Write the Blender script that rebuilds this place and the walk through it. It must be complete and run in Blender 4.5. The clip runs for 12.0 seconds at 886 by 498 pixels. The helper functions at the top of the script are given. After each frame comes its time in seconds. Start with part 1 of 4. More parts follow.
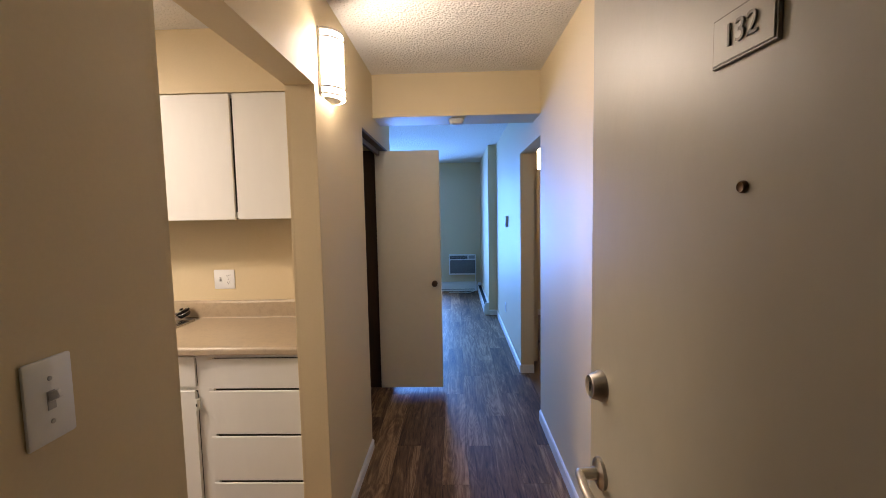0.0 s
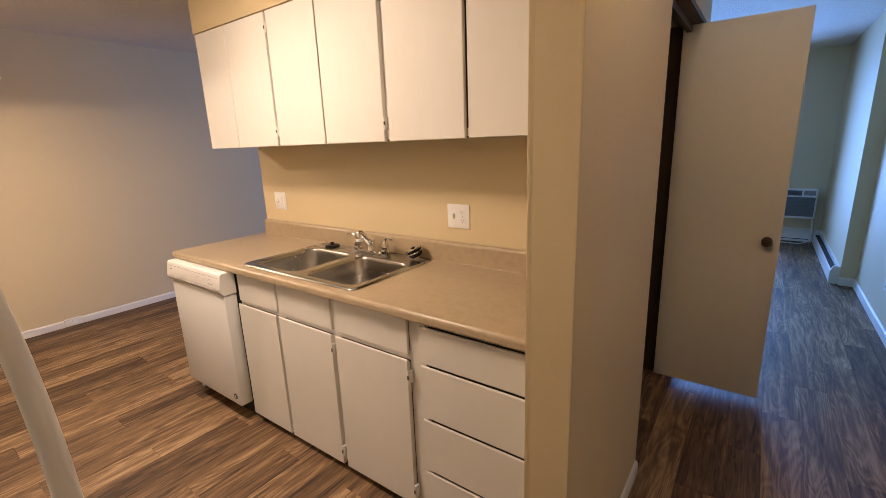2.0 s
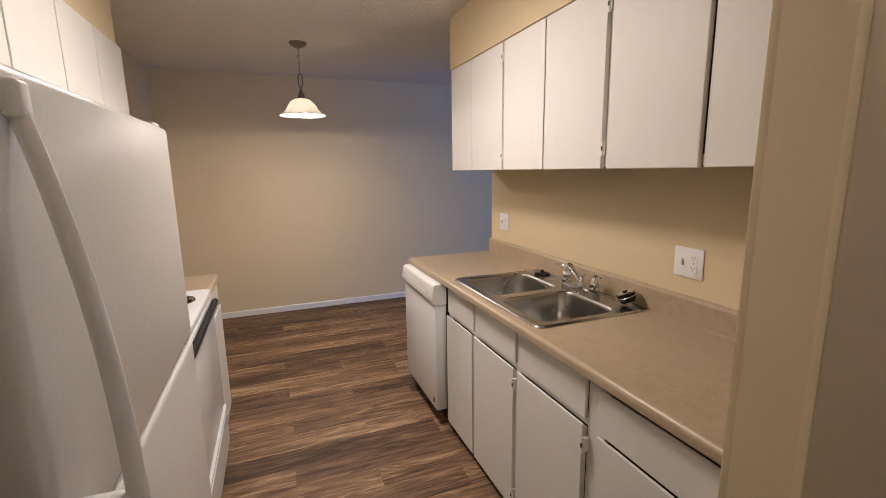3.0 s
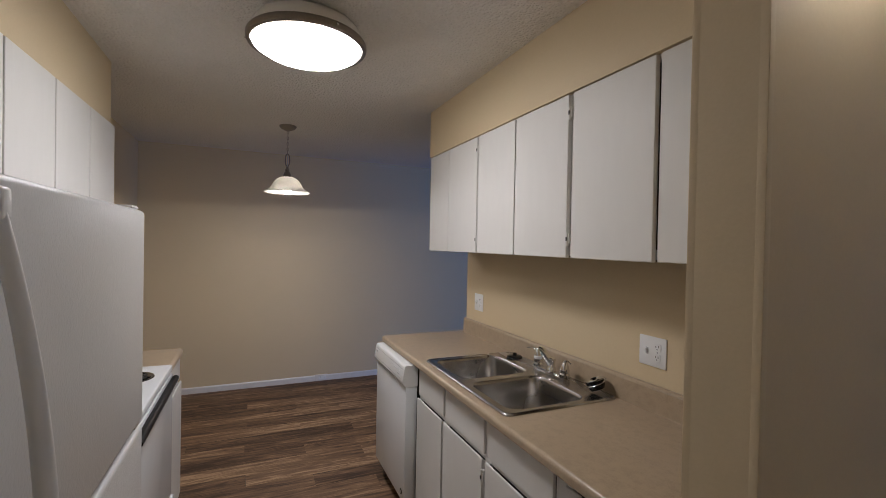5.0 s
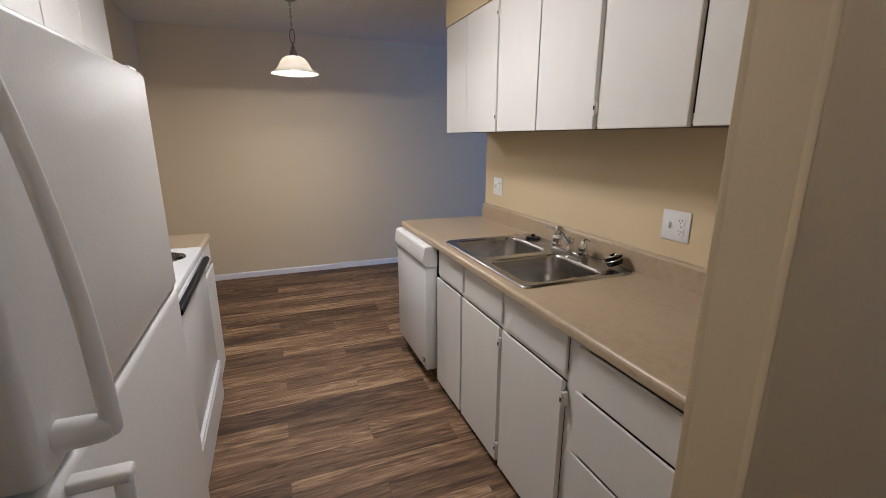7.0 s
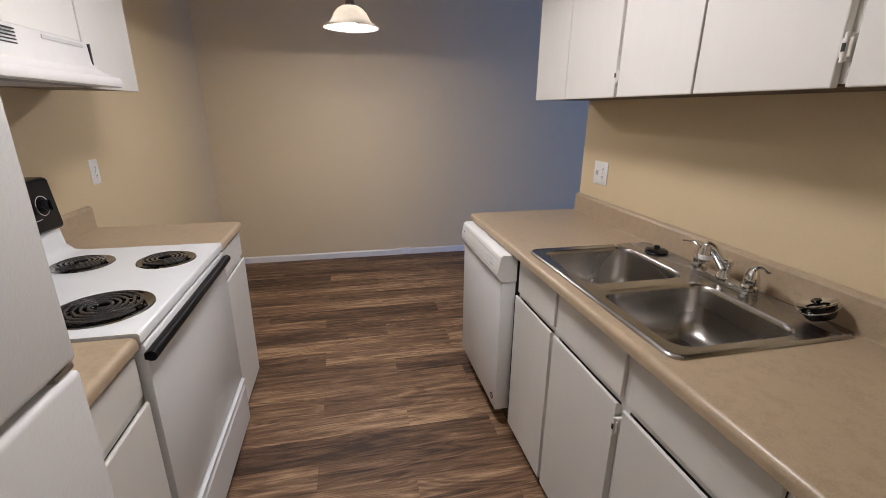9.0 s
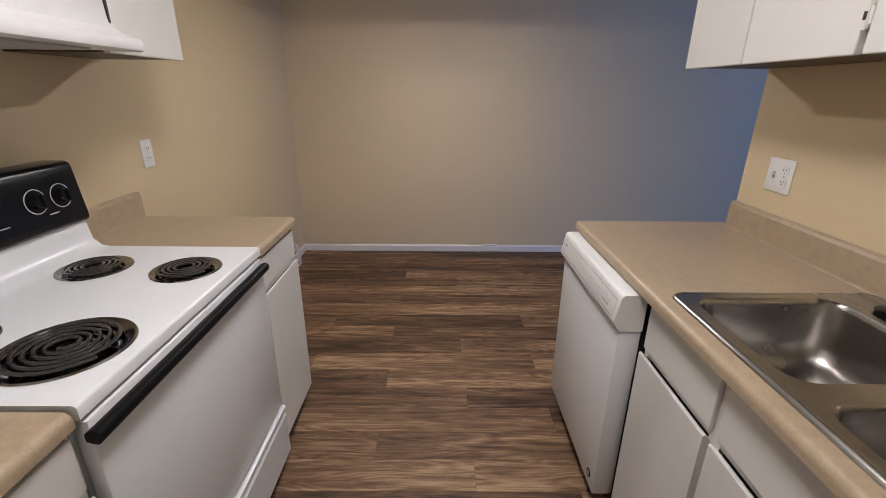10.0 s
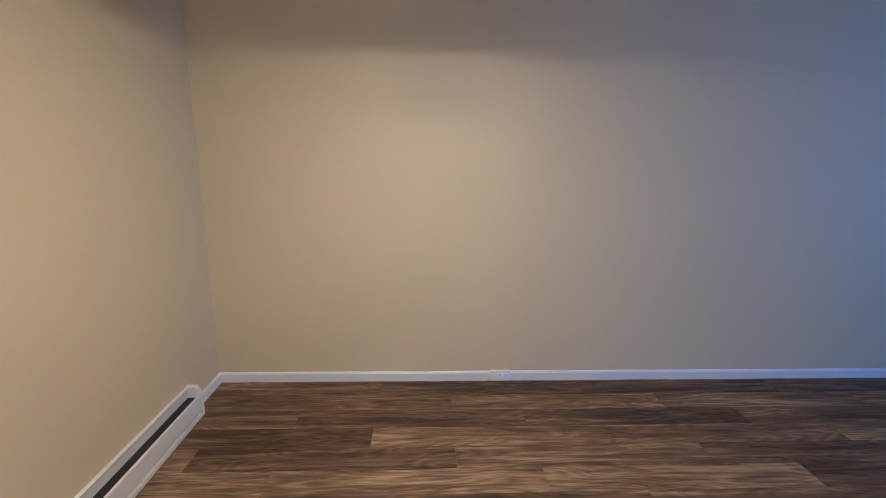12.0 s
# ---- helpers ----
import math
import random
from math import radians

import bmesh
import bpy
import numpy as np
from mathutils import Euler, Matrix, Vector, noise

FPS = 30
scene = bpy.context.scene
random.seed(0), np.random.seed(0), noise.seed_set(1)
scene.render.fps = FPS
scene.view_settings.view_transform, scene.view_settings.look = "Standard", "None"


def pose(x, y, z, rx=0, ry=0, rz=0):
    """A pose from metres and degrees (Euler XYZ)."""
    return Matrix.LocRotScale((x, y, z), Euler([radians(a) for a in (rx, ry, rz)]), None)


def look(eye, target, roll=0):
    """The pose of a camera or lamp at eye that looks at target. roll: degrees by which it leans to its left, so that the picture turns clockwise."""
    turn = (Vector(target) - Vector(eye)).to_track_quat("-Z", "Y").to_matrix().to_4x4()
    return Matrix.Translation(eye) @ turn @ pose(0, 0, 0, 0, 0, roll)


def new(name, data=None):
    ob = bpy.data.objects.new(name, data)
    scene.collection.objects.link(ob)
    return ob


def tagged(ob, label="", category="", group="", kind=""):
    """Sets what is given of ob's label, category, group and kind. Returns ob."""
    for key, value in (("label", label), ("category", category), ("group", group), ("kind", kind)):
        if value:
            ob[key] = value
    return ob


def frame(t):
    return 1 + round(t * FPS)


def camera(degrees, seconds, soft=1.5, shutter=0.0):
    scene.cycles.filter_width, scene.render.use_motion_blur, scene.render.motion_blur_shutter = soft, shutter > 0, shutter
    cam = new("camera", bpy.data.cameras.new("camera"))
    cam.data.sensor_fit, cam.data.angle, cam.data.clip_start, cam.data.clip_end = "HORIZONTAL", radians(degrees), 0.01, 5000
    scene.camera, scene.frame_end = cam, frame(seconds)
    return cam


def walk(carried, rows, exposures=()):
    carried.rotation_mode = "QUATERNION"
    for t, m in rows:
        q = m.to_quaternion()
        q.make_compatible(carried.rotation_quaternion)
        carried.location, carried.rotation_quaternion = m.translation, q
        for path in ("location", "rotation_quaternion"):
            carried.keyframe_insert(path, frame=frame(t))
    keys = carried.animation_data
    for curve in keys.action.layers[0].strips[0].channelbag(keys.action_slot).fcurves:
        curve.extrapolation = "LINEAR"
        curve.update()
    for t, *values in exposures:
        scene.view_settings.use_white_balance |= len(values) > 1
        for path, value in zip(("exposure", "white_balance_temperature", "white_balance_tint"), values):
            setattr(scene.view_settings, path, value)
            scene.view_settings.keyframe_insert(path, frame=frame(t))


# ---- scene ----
cam = camera(91.1, 12.0, soft=0.8)
PATH = [
    (0, (1.341, 1.135, 1.509), (1.282, 3.128, 1.346), -1.1),
    (0.5, (1.276, 1.286, 1.467), (1.154, 3.251, 1.116), -1.5),
    (1, (1.285, 1.573, 1.478), (0.803, 3.473, 1.081), -1.9),
    (1.5, (1.225, 1.773, 1.478), (0.34, 3.515, 1.054), -3.1),
    (2, (1.099, 1.987, 1.485), (-0.051, 3.552, 1.009), -2.1),
    (2.5, (1.088, 2.114, 1.478), (-0.558, 3.148, 1.004), -0.8),
    (3, (1.119, 2.231, 1.502), (-0.716, 2.942, 1.144), -0.9),
    (3.5, (1.133, 2.252, 1.541), (-0.711, 3.013, 1.401), 0.7),
    (5.3, (1.168, 2.254, 1.541), (-0.664, 3.055, 1.521), 1.1),
    (5.5, (1.168, 2.254, 1.54), (-0.663, 3.054, 1.446), 0.9),
    (6, (1.146, 2.261, 1.51), (-0.676, 3.042, 1.245), 0.6),
    (6.5, (1.141, 2.265, 1.48), (-0.673, 3.006, 1.082), 0.5),
    (7, (1.144, 2.265, 1.464), (-0.661, 2.97, 0.969), 0.1),
    (7.2, (1.142, 2.267, 1.46), (-0.668, 2.958, 0.938), 0.1),
    (8.8, (0.625, 2.388, 1.438), (-1.224, 2.854, 0.832), 0.4),
    (9, (0.533, 2.416, 1.448), (-1.326, 2.831, 0.838), 0.5),
    (9.5, (0.277, 2.498, 1.433), (-1.62, 2.623, 0.814), 0.8),
    (10, (0.033, 2.502, 1.419), (-1.845, 2.516, 0.731), 0.5),
    (10.5, (-0.249, 2.446, 1.424), (-2.118, 2.566, 0.722), -0.8),
    (11, (-0.55, 2.471, 1.422), (-2.448, 2.66, 0.821), 0.4),
    (11.5, (-0.907, 2.499, 1.448), (-2.831, 2.613, 0.917), 1.2),
    (12, (-1.31, 2.473, 1.399), (-3.26, 2.567, 0.963), 1.0),
]
EXPOSURES = [(0, 0.97, 6950, 12), (1.0, 0.80, 7400, 15), (1.5, 0.80, 7950, 17), (2.0, 0.69, 8250, 18), (2.5, 0.63, 7650, 16), (3.0, 0.36, 6400, 12), (3.5, 0.16, 5950, 10), (5.5, -0.33, 5550, 8), (6.0, -0.13, 5600, 8), (6.5, 0.0, 5600, 8), (7.0, 0.2, 5650, 8), (9.0, 0.18, 5700, 9), (10.0, 0.09, 5750, 9.5), (11.0, 0.05, 5800, 9.5), (11.5, 0.37, 5750, 9.0), (12.0, 0.50, 5750, 9.0)]
walk(cam, [(t, look(eye, target, roll)) for t, eye, target, roll in PATH], EXPOSURES)

# ---- world and light ----
world = bpy.data.worlds.new("sky")
scene.world = world
world.use_nodes = True
sky = world.node_tree.nodes.new("ShaderNodeTexSky")
sky.sky_type, sky.sun_disc, sky.sun_elevation, sky.sun_rotation = "NISHITA", False, radians(35), radians(200)
world.node_tree.links.new(sky.outputs[0], world.node_tree.nodes["Background"].inputs[0])
world.node_tree.nodes["Background"].inputs[1].default_value = 0.1


def lamp(name, kind, m, energy, color, **settings):
    data = bpy.data.lights.new(name, kind)
    data.energy, data.color = energy, color
    for key, value in settings.items():
        if key == "size":
            data.size = value
        elif key == "size_y":
            data.shape, data.size_y = "RECTANGLE", value
        elif key == "spread":
            data.spread = value
        elif key == "angle":
            data.angle = value
    ob = new(name, data)
    ob.matrix_world = m
    return ob


WARM = (1.0, 0.87, 0.78)
DAY = (0.105, 0.325, 1.0)
DOME_GLOW, SCONCE_GLOW, BULB_GLOW = 45.0, 32.5, 1090.0
lamp("sun", "SUN", look((-2, 14, 8), (0, 8, 0)), 0.6, (1.0, 0.95, 0.88), angle=radians(12))
lamp("window_daylight", "AREA", look((0.04, 9.56, 1.25), (0.04, 0, 1.1)), 124.0, DAY, size=1.85, size_y=1.75, spread=radians(130))

# ---- materials ----


def nodes_of(name):
    m = bpy.data.materials.new(name)
    m.use_nodes = True
    t = m.node_tree
    return m, t, t.nodes["Principled BSDF"]


def put(bsdf, rough, metal=0.0, spec=0.5, coat=0.0):
    bsdf.inputs["Roughness"].default_value = rough
    bsdf.inputs["Metallic"].default_value = metal
    bsdf.inputs["Specular IOR Level"].default_value = spec
    bsdf.inputs["Coat Weight"].default_value = coat


def paint(name, color, rough=0.5, grain=60.0, relief=0.08, dist=0.002, mottle=0.05, metal=0.0, spec=0.5, where="world", stretch=(1, 1, 1), coat=0.0, rough_var=0.08):
    """A surface with mottling at a large and a small scale, fine relief and uneven gloss."""
    m, t, b = nodes_of(name)
    put(b, rough, metal, spec, coat)
    n, ln = t.nodes, t.links
    if where == "world":
        src = n.new("ShaderNodeNewGeometry").outputs["Position"]
    else:
        src = n.new("ShaderNodeTexCoord").outputs["Object"]
    mp = n.new("ShaderNodeMapping")
    mp.inputs["Scale"].default_value = stretch
    ln.new(src, mp.inputs["Vector"])
    big, fine = n.new("ShaderNodeTexNoise"), n.new("ShaderNodeTexNoise")
    big.inputs["Scale"].default_value, big.inputs["Detail"].default_value = 1.7, 4.0
    fine.inputs["Scale"].default_value, fine.inputs["Detail"].default_value = grain, 3.0
    for tex in (big, fine):
        ln.new(mp.outputs[0], tex.inputs["Vector"])
    add = n.new("ShaderNodeMath")
    add.operation = "ADD"
    ln.new(big.outputs["Fac"], add.inputs[0])
    ln.new(fine.outputs["Fac"], add.inputs[1])
    ramp = n.new("ShaderNodeMapRange")
    ramp.inputs["From Min"].default_value, ramp.inputs["From Max"].default_value = 0.6, 1.4
    ln.new(add.outputs[0], ramp.inputs["Value"])
    mix = n.new("ShaderNodeMix")
    mix.data_type = "RGBA"
    mix.inputs["A"].default_value = (*[c * (1 - mottle) for c in color], 1)
    mix.inputs["B"].default_value = (*[min(1, c * (1 + mottle)) for c in color], 1)
    ln.new(ramp.outputs[0], mix.inputs["Factor"])
    ln.new(mix.outputs["Result"], b.inputs["Base Color"])
    rr = n.new("ShaderNodeMapRange")
    rr.inputs["To Min"].default_value, rr.inputs["To Max"].default_value = max(0.02, rough - rough_var), min(1, rough + rough_var)
    ln.new(big.outputs["Fac"], rr.inputs["Value"])
    ln.new(rr.outputs[0], b.inputs["Roughness"])
    if relief:
        bump = n.new("ShaderNodeBump")
        bump.inputs["Strength"].default_value, bump.inputs["Distance"].default_value = relief, dist
        ln.new(fine.outputs["Fac"], bump.inputs["Height"])
        ln.new(bump.outputs[0], b.inputs["Normal"])
    return m


def popcorn(name, color):
    """Sprayed ceiling texture: clumps with shallow gaps."""
    m, t, b = nodes_of(name)
    put(b, 0.9, spec=0.2)
    n, ln = t.nodes, t.links
    pos = n.new("ShaderNodeNewGeometry").outputs["Position"]
    v, f = n.new("ShaderNodeTexVoronoi"), n.new("ShaderNodeTexNoise")
    v.inputs["Scale"].default_value, f.inputs["Scale"].default_value, f.inputs["Detail"].default_value = 75.0, 55.0, 4.0
    ln.new(pos, v.inputs["Vector"])
    ln.new(pos, f.inputs["Vector"])
    sub = n.new("ShaderNodeMath")
    sub.operation = "SUBTRACT"
    ln.new(f.outputs["Fac"], sub.inputs[0])
    ln.new(v.outputs["Distance"], sub.inputs[1])
    bump = n.new("ShaderNodeBump")
    bump.inputs["Strength"].default_value, bump.inputs["Distance"].default_value = 0.65, 0.009
    ln.new(sub.outputs[0], bump.inputs["Height"])
    ln.new(bump.outputs[0], b.inputs["Normal"])
    mr = n.new("ShaderNodeMix")
    mr.data_type = "RGBA"
    mr.inputs["A"].default_value = (*[c * 0.9 for c in color], 1)
    mr.inputs["B"].default_value = (*color, 1)
    ln.new(f.outputs["Fac"], mr.inputs["Factor"])
    ln.new(mr.outputs["Result"], b.inputs["Base Color"])
    return m


def plank_wood(name):
    """Grey-brown oak plank: streaked grain along the length, each plank its own tone."""
    m, t, b = nodes_of(name)
    put(b, 0.55, spec=0.35)
    n, ln = t.nodes, t.links
    obj = n.new("ShaderNodeTexCoord").outputs["Object"]
    info = n.new("ShaderNodeObjectInfo")
    shift = n.new("ShaderNodeVectorMath")
    shift.operation = "SCALE"
    shift.inputs[0].default_value = (7.3, 31.7, 3.1)
    ln.new(info.outputs["Random"], shift.inputs["Scale"])
    add = n.new("ShaderNodeVectorMath")
    ln.new(obj, add.inputs[0])
    ln.new(shift.outputs[0], add.inputs[1])

    def noise_at(scale, detail, rough, distort=0.0):
        mp, tex = n.new("ShaderNodeMapping"), n.new("ShaderNodeTexNoise")
        mp.inputs["Scale"].default_value = scale
        tex.inputs["Scale"].default_value = 1.0
        tex.inputs["Detail"].default_value, tex.inputs["Roughness"].default_value, tex.inputs["Distortion"].default_value = detail, rough, distort
        ln.new(add.outputs[0], mp.inputs["Vector"])
        ln.new(mp.outputs[0], tex.inputs["Vector"])
        return tex.outputs["Fac"]

    broad = noise_at((17, 1.3, 1), 5.0, 0.62, 1.2)
    mid = noise_at((56, 4.2, 1), 6.0, 0.74, 0.6)
    fine = noise_at((170, 7, 1), 4.0, 0.8)
    cloud = noise_at((5, 1.0, 1), 2.0, 0.5)
    swirl = noise_at((10, 1.3, 1), 1.5, 0.4, 0.4)

    def mathn(op, a, c):
        k = n.new("ShaderNodeMath")
        k.operation = op
        for i, v in enumerate((a, c)):
            if isinstance(v, (int, float)):
                k.inputs[i].default_value = v
            else:
                ln.new(v, k.inputs[i])
        return k.outputs[0]

    tone = mathn("MULTIPLY", mathn("SUBTRACT", info.outputs["Random"], 0.5), 0.11)
    arch = mathn("MULTIPLY", mathn("SUBTRACT", mathn("PINGPONG", mathn("MULTIPLY", swirl, 13.0), 0.5), 0.25), mathn("MULTIPLY", cloud, 0.27))
    mixed = mathn("ADD", mathn("ADD", mathn("MULTIPLY", broad, 0.46), mathn("MULTIPLY", mid, 0.33)), mathn("ADD", mathn("MULTIPLY", fine, 0.14), mathn("MULTIPLY", cloud, 0.18)))
    value = mathn("ADD", mathn("ADD", mixed, arch), tone)
    ramp = n.new("ShaderNodeValToRGB")
    ramp.color_ramp.elements[0].position, ramp.color_ramp.elements[0].color = 0.435, (0.048, 0.027, 0.016, 1)
    ramp.color_ramp.elements[1].position, ramp.color_ramp.elements[1].color = 0.715, (0.48, 0.325, 0.19, 1)
    half = ramp.color_ramp.elements.new(0.57)
    half.color = (0.188, 0.110, 0.059, 1)
    ln.new(value, ramp.inputs[0])
    ln.new(ramp.outputs[0], b.inputs["Base Color"])
    rr = n.new("ShaderNodeMapRange")
    rr.inputs["To Min"].default_value, rr.inputs["To Max"].default_value = 0.48, 0.66
    ln.new(fine, rr.inputs["Value"])
    ln.new(rr.outputs[0], b.inputs["Roughness"])
    bump = n.new("ShaderNodeBump")
    bump.inputs["Strength"].default_value, bump.inputs["Distance"].default_value = 0.18, 0.001
    ln.new(fine, bump.inputs["Height"])
    ln.new(bump.outputs[0], b.inputs["Normal"])
    return m


def laminate(name, color):
    """Beige speckled laminate."""
    m, t, b = nodes_of(name)
    put(b, 0.32, spec=0.5)
    n, ln = t.nodes, t.links
    pos = n.new("ShaderNodeNewGeometry").outputs["Position"]
    outs = []
    for scale, detail in ((260.0, 3.0), (38.0, 5.0), (4.0, 3.0)):
        tex = n.new("ShaderNodeTexNoise")
        tex.inputs["Scale"].default_value, tex.inputs["Detail"].default_value = scale, detail
        ln.new(pos, tex.inputs["Vector"])
        outs.append(tex.outputs["Fac"])
    a = n.new("ShaderNodeMath")
    a.operation = "MULTIPLY_ADD"
    a.inputs[1].default_value = 1.0
    ln.new(outs[1], a.inputs[0])
    ln.new(outs[0], a.inputs[2])
    c = n.new("ShaderNodeMath")
    c.operation = "MULTIPLY_ADD"
    c.inputs[1].default_value = 0.3
    ln.new(outs[2], c.inputs[0])
    ln.new(a.outputs[0], c.inputs[2])
    ramp = n.new("ShaderNodeValToRGB")
    lo, hi = ramp.color_ramp.elements[0], ramp.color_ramp.elements[1]
    lo.position, lo.color = 0.72, (*[k * 0.88 for k in color], 1)
    hi.position, hi.color = 1.0, (*[min(1, k * 1.04) for k in color], 1)
    half = n.new("ShaderNodeMath")
    half.operation = "MULTIPLY"
    half.inputs[1].default_value = 0.82
    ln.new(c.outputs[0], half.inputs[0])
    ln.new(half.outputs[0], ramp.inputs[0])
    ln.new(ramp.outputs[0], b.inputs["Base Color"])
    rr = n.new("ShaderNodeMapRange")
    rr.inputs["To Min"].default_value, rr.inputs["To Max"].default_value = 0.29, 0.36
    ln.new(outs[1], rr.inputs["Value"])
    ln.new(rr.outputs[0], b.inputs["Roughness"])
    return m


def glow(name, color, strength, base=(0.9, 0.88, 0.82), trans=0.0):
    m, t, b = nodes_of(name)
    put(b, 0.35)
    b.inputs["Base Color"].default_value = (*base, 1)
    b.inputs["Emission Color"].default_value = (*color, 1)
    b.inputs["Emission Strength"].default_value = strength
    b.inputs["Transmission Weight"].default_value = trans
    return m


def shade_glass(name):
    """Alabaster glass, lit from inside."""
    m, t, b = nodes_of(name)
    put(b, 0.3)
    n, ln = t.nodes, t.links
    tex = n.new("ShaderNodeTexNoise")
    tex.inputs["Scale"].default_value, tex.inputs["Detail"].default_value, tex.inputs["Distortion"].default_value = 14.0, 4.0, 1.5
    ln.new(n.new("ShaderNodeTexCoord").outputs["Object"], tex.inputs["Vector"])
    mix = n.new("ShaderNodeMix")
    mix.data_type = "RGBA"
    mix.inputs["A"].default_value, mix.inputs["B"].default_value = (0.68, 0.65, 0.58, 1), (0.82, 0.79, 0.72, 1)
    ln.new(tex.outputs["Fac"], mix.inputs["Factor"])
    ln.new(mix.outputs["Result"], b.inputs["Base Color"])
    trl, both = n.new("ShaderNodeBsdfTranslucent"), n.new("ShaderNodeMixShader")
    ln.new(mix.outputs["Result"], trl.inputs["Color"])
    both.inputs[0].default_value = 0.5
    ln.new(b.outputs[0], both.inputs[1])
    ln.new(trl.outputs[0], both.inputs[2])
    ln.new(both.outputs[0], n["Material Output"].inputs["Surface"])
    return m


WALL = paint("beige_wall_paint", (0.655, 0.54, 0.345), 0.55, 130.0, 0.12, 0.002, 0.025, spec=0.35)
CEIL = popcorn("ceiling_texture", (0.80, 0.77, 0.715))
TRIM = paint("white_trim_paint", (0.74, 0.72, 0.68), 0.4, 40.0, 0.04, 0.001, 0.03)
CAB = paint("white_cabinet_paint", (0.715, 0.705, 0.668), 0.5, 26.0, 0.10, 0.0012, 0.02, spec=0.3, stretch=(1, 1, 0.25))
# Near-black stands in for the shade inside the cabinet gaps.
GAP_SHADE = paint("painted_gap_shade", (0.06, 0.055, 0.048), 0.7, 30.0, 0.0)
KICK = paint("toe_kick_black", (0.02, 0.018, 0.016), 0.6, 30.0, 0.05)
PLANK = plank_wood("vinyl_plank_oak")
SUBFLOOR = paint("subfloor_dark", (0.035, 0.025, 0.02), 0.8, 20.0, 0.0)
LAMINATE = laminate("beige_laminate", (0.405, 0.318, 0.213))
STEEL = paint("brushed_steel", (0.41, 0.395, 0.37), 0.28, 190.0, 0.03, 0.0006, 0.06, metal=1.0, stretch=(0.15, 1, 1))
CHROME = paint("chrome", (0.72, 0.71, 0.70), 0.10, 60.0, 0.0, metal=1.0, rough_var=0.04)
NICKEL = paint("satin_nickel", (0.50, 0.46, 0.40), 0.32, 120.0, 0.03, 0.0005, metal=1.0)
OLDNICKEL = paint("dark_brushed_nickel", (0.23, 0.20, 0.17), 0.34, 120.0, 0.03, 0.0005, 0.1, metal=1.0)
BRONZE = paint("aged_bronze", (0.12, 0.075, 0.05), 0.38, 90.0, 0.03, 0.0005, 0.2, metal=0.9)
ENAMEL = paint("white_enamel", (0.72, 0.74, 0.75), 0.24, 12.0, 0.015, 0.001, 0.015)
FRIDGE = paint("pebbled_white_steel", (0.71, 0.715, 0.71), 0.48, 250.0, 0.8, 0.0016, 0.02, spec=0.25, coat=0.55, rough_var=0.03)
_bump = FRIDGE.node_tree.nodes["Bump"]      # the pebbled lacquer glints, the steel under it is smooth
_fb = FRIDGE.node_tree.nodes["Principled BSDF"]
FRIDGE.node_tree.links.remove(_fb.inputs["Normal"].links[0])
FRIDGE.node_tree.links.new(_bump.outputs[0], _fb.inputs["Coat Normal"])
_fb.inputs["Coat Roughness"].default_value = 0.12
HOODPAINT = paint("hood_enamel", (0.68, 0.675, 0.66), 0.5, 30.0, 0.04, 0.001, 0.03, spec=0.3)
GRILLE = paint("dark_grille", (0.15, 0.15, 0.155), 0.55, 30.0, 0.02)
PLASTIC = paint("white_plastic", (0.78, 0.785, 0.775), 0.35, 30.0, 0.01, 0.001, 0.02)
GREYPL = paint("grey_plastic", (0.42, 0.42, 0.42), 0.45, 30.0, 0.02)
BLACK = paint("black_gloss", (0.008, 0.008, 0.009), 0.14, 20.0, 0.01, 0.0006, 0.2, spec=0.28)
BLACK_S = paint("black_plastic", (0.005, 0.005, 0.005), 0.42, 40.0, 0.02, spec=0.12)
BLACK_M = paint("black_matt", (0.015, 0.015, 0.015), 0.55, 40.0, 0.05)
COIL = paint("burner_coil", (0.035, 0.034, 0.034), 0.13, 80.0, 0.05, 0.0005, 0.3, spec=0.7)
DRIP = paint("drip_pan", (0.30, 0.285, 0.27), 0.10, 40.0, 0.05, 0.001, 0.3, metal=1.0)
DOORPAINT = paint("entry_door_paint", (0.43, 0.39, 0.295), 0.40, 24.0, 0.30, 0.002, 0.03, stretch=(1, 1, 0.6))
# Darker taupe stands in for shadows of the raised digits and plate.
RELIEF_SHADE = paint("number_relief_shade", (0.20, 0.17, 0.12), 0.4, 60.0, 0.05)
CREAM = paint("cream_door_paint", (0.75, 0.69, 0.56), 0.45, 30.0, 0.06, 0.001, 0.025)
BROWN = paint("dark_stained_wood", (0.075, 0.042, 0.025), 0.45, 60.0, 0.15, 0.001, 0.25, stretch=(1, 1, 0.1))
HEATER = paint("heater_enamel", (0.74, 0.71, 0.65), 0.35, 30.0, 0.03, 0.001, 0.03)
CARPET = paint("corridor_carpet", (0.13, 0.10, 0.08), 0.95, 300.0, 0.5, 0.004, 0.25)
BATHTILE = paint("bath_floor_vinyl", (0.16, 0.10, 0.065), 0.4, 30.0, 0.05, 0.001, 0.2)
MARK = paint("print_grey", (0.28, 0.28, 0.29), 0.5, 30.0, 0.0)
MARK_L = paint("print_light", (0.55, 0.55, 0.54), 0.5, 30.0, 0.0)
DOME_GL = glow("dome_diffuser", WARM, DOME_GLOW)
SCONCE_GL = glow("sconce_diffuser", WARM, SCONCE_GLOW)
BULB = glow("bulb_end", WARM, BULB_GLOW)
BULB_SIDE = glow("bulb_body", WARM, BULB_GLOW * 0.03)
SHADE = shade_glass("alabaster_shade")
PANE, _t, _b = nodes_of("window_glass")
put(_b, 0.02)
_b.inputs["Transmission Weight"].default_value = 1.0

# ---- mesh helpers ----
ORIGIN = {}


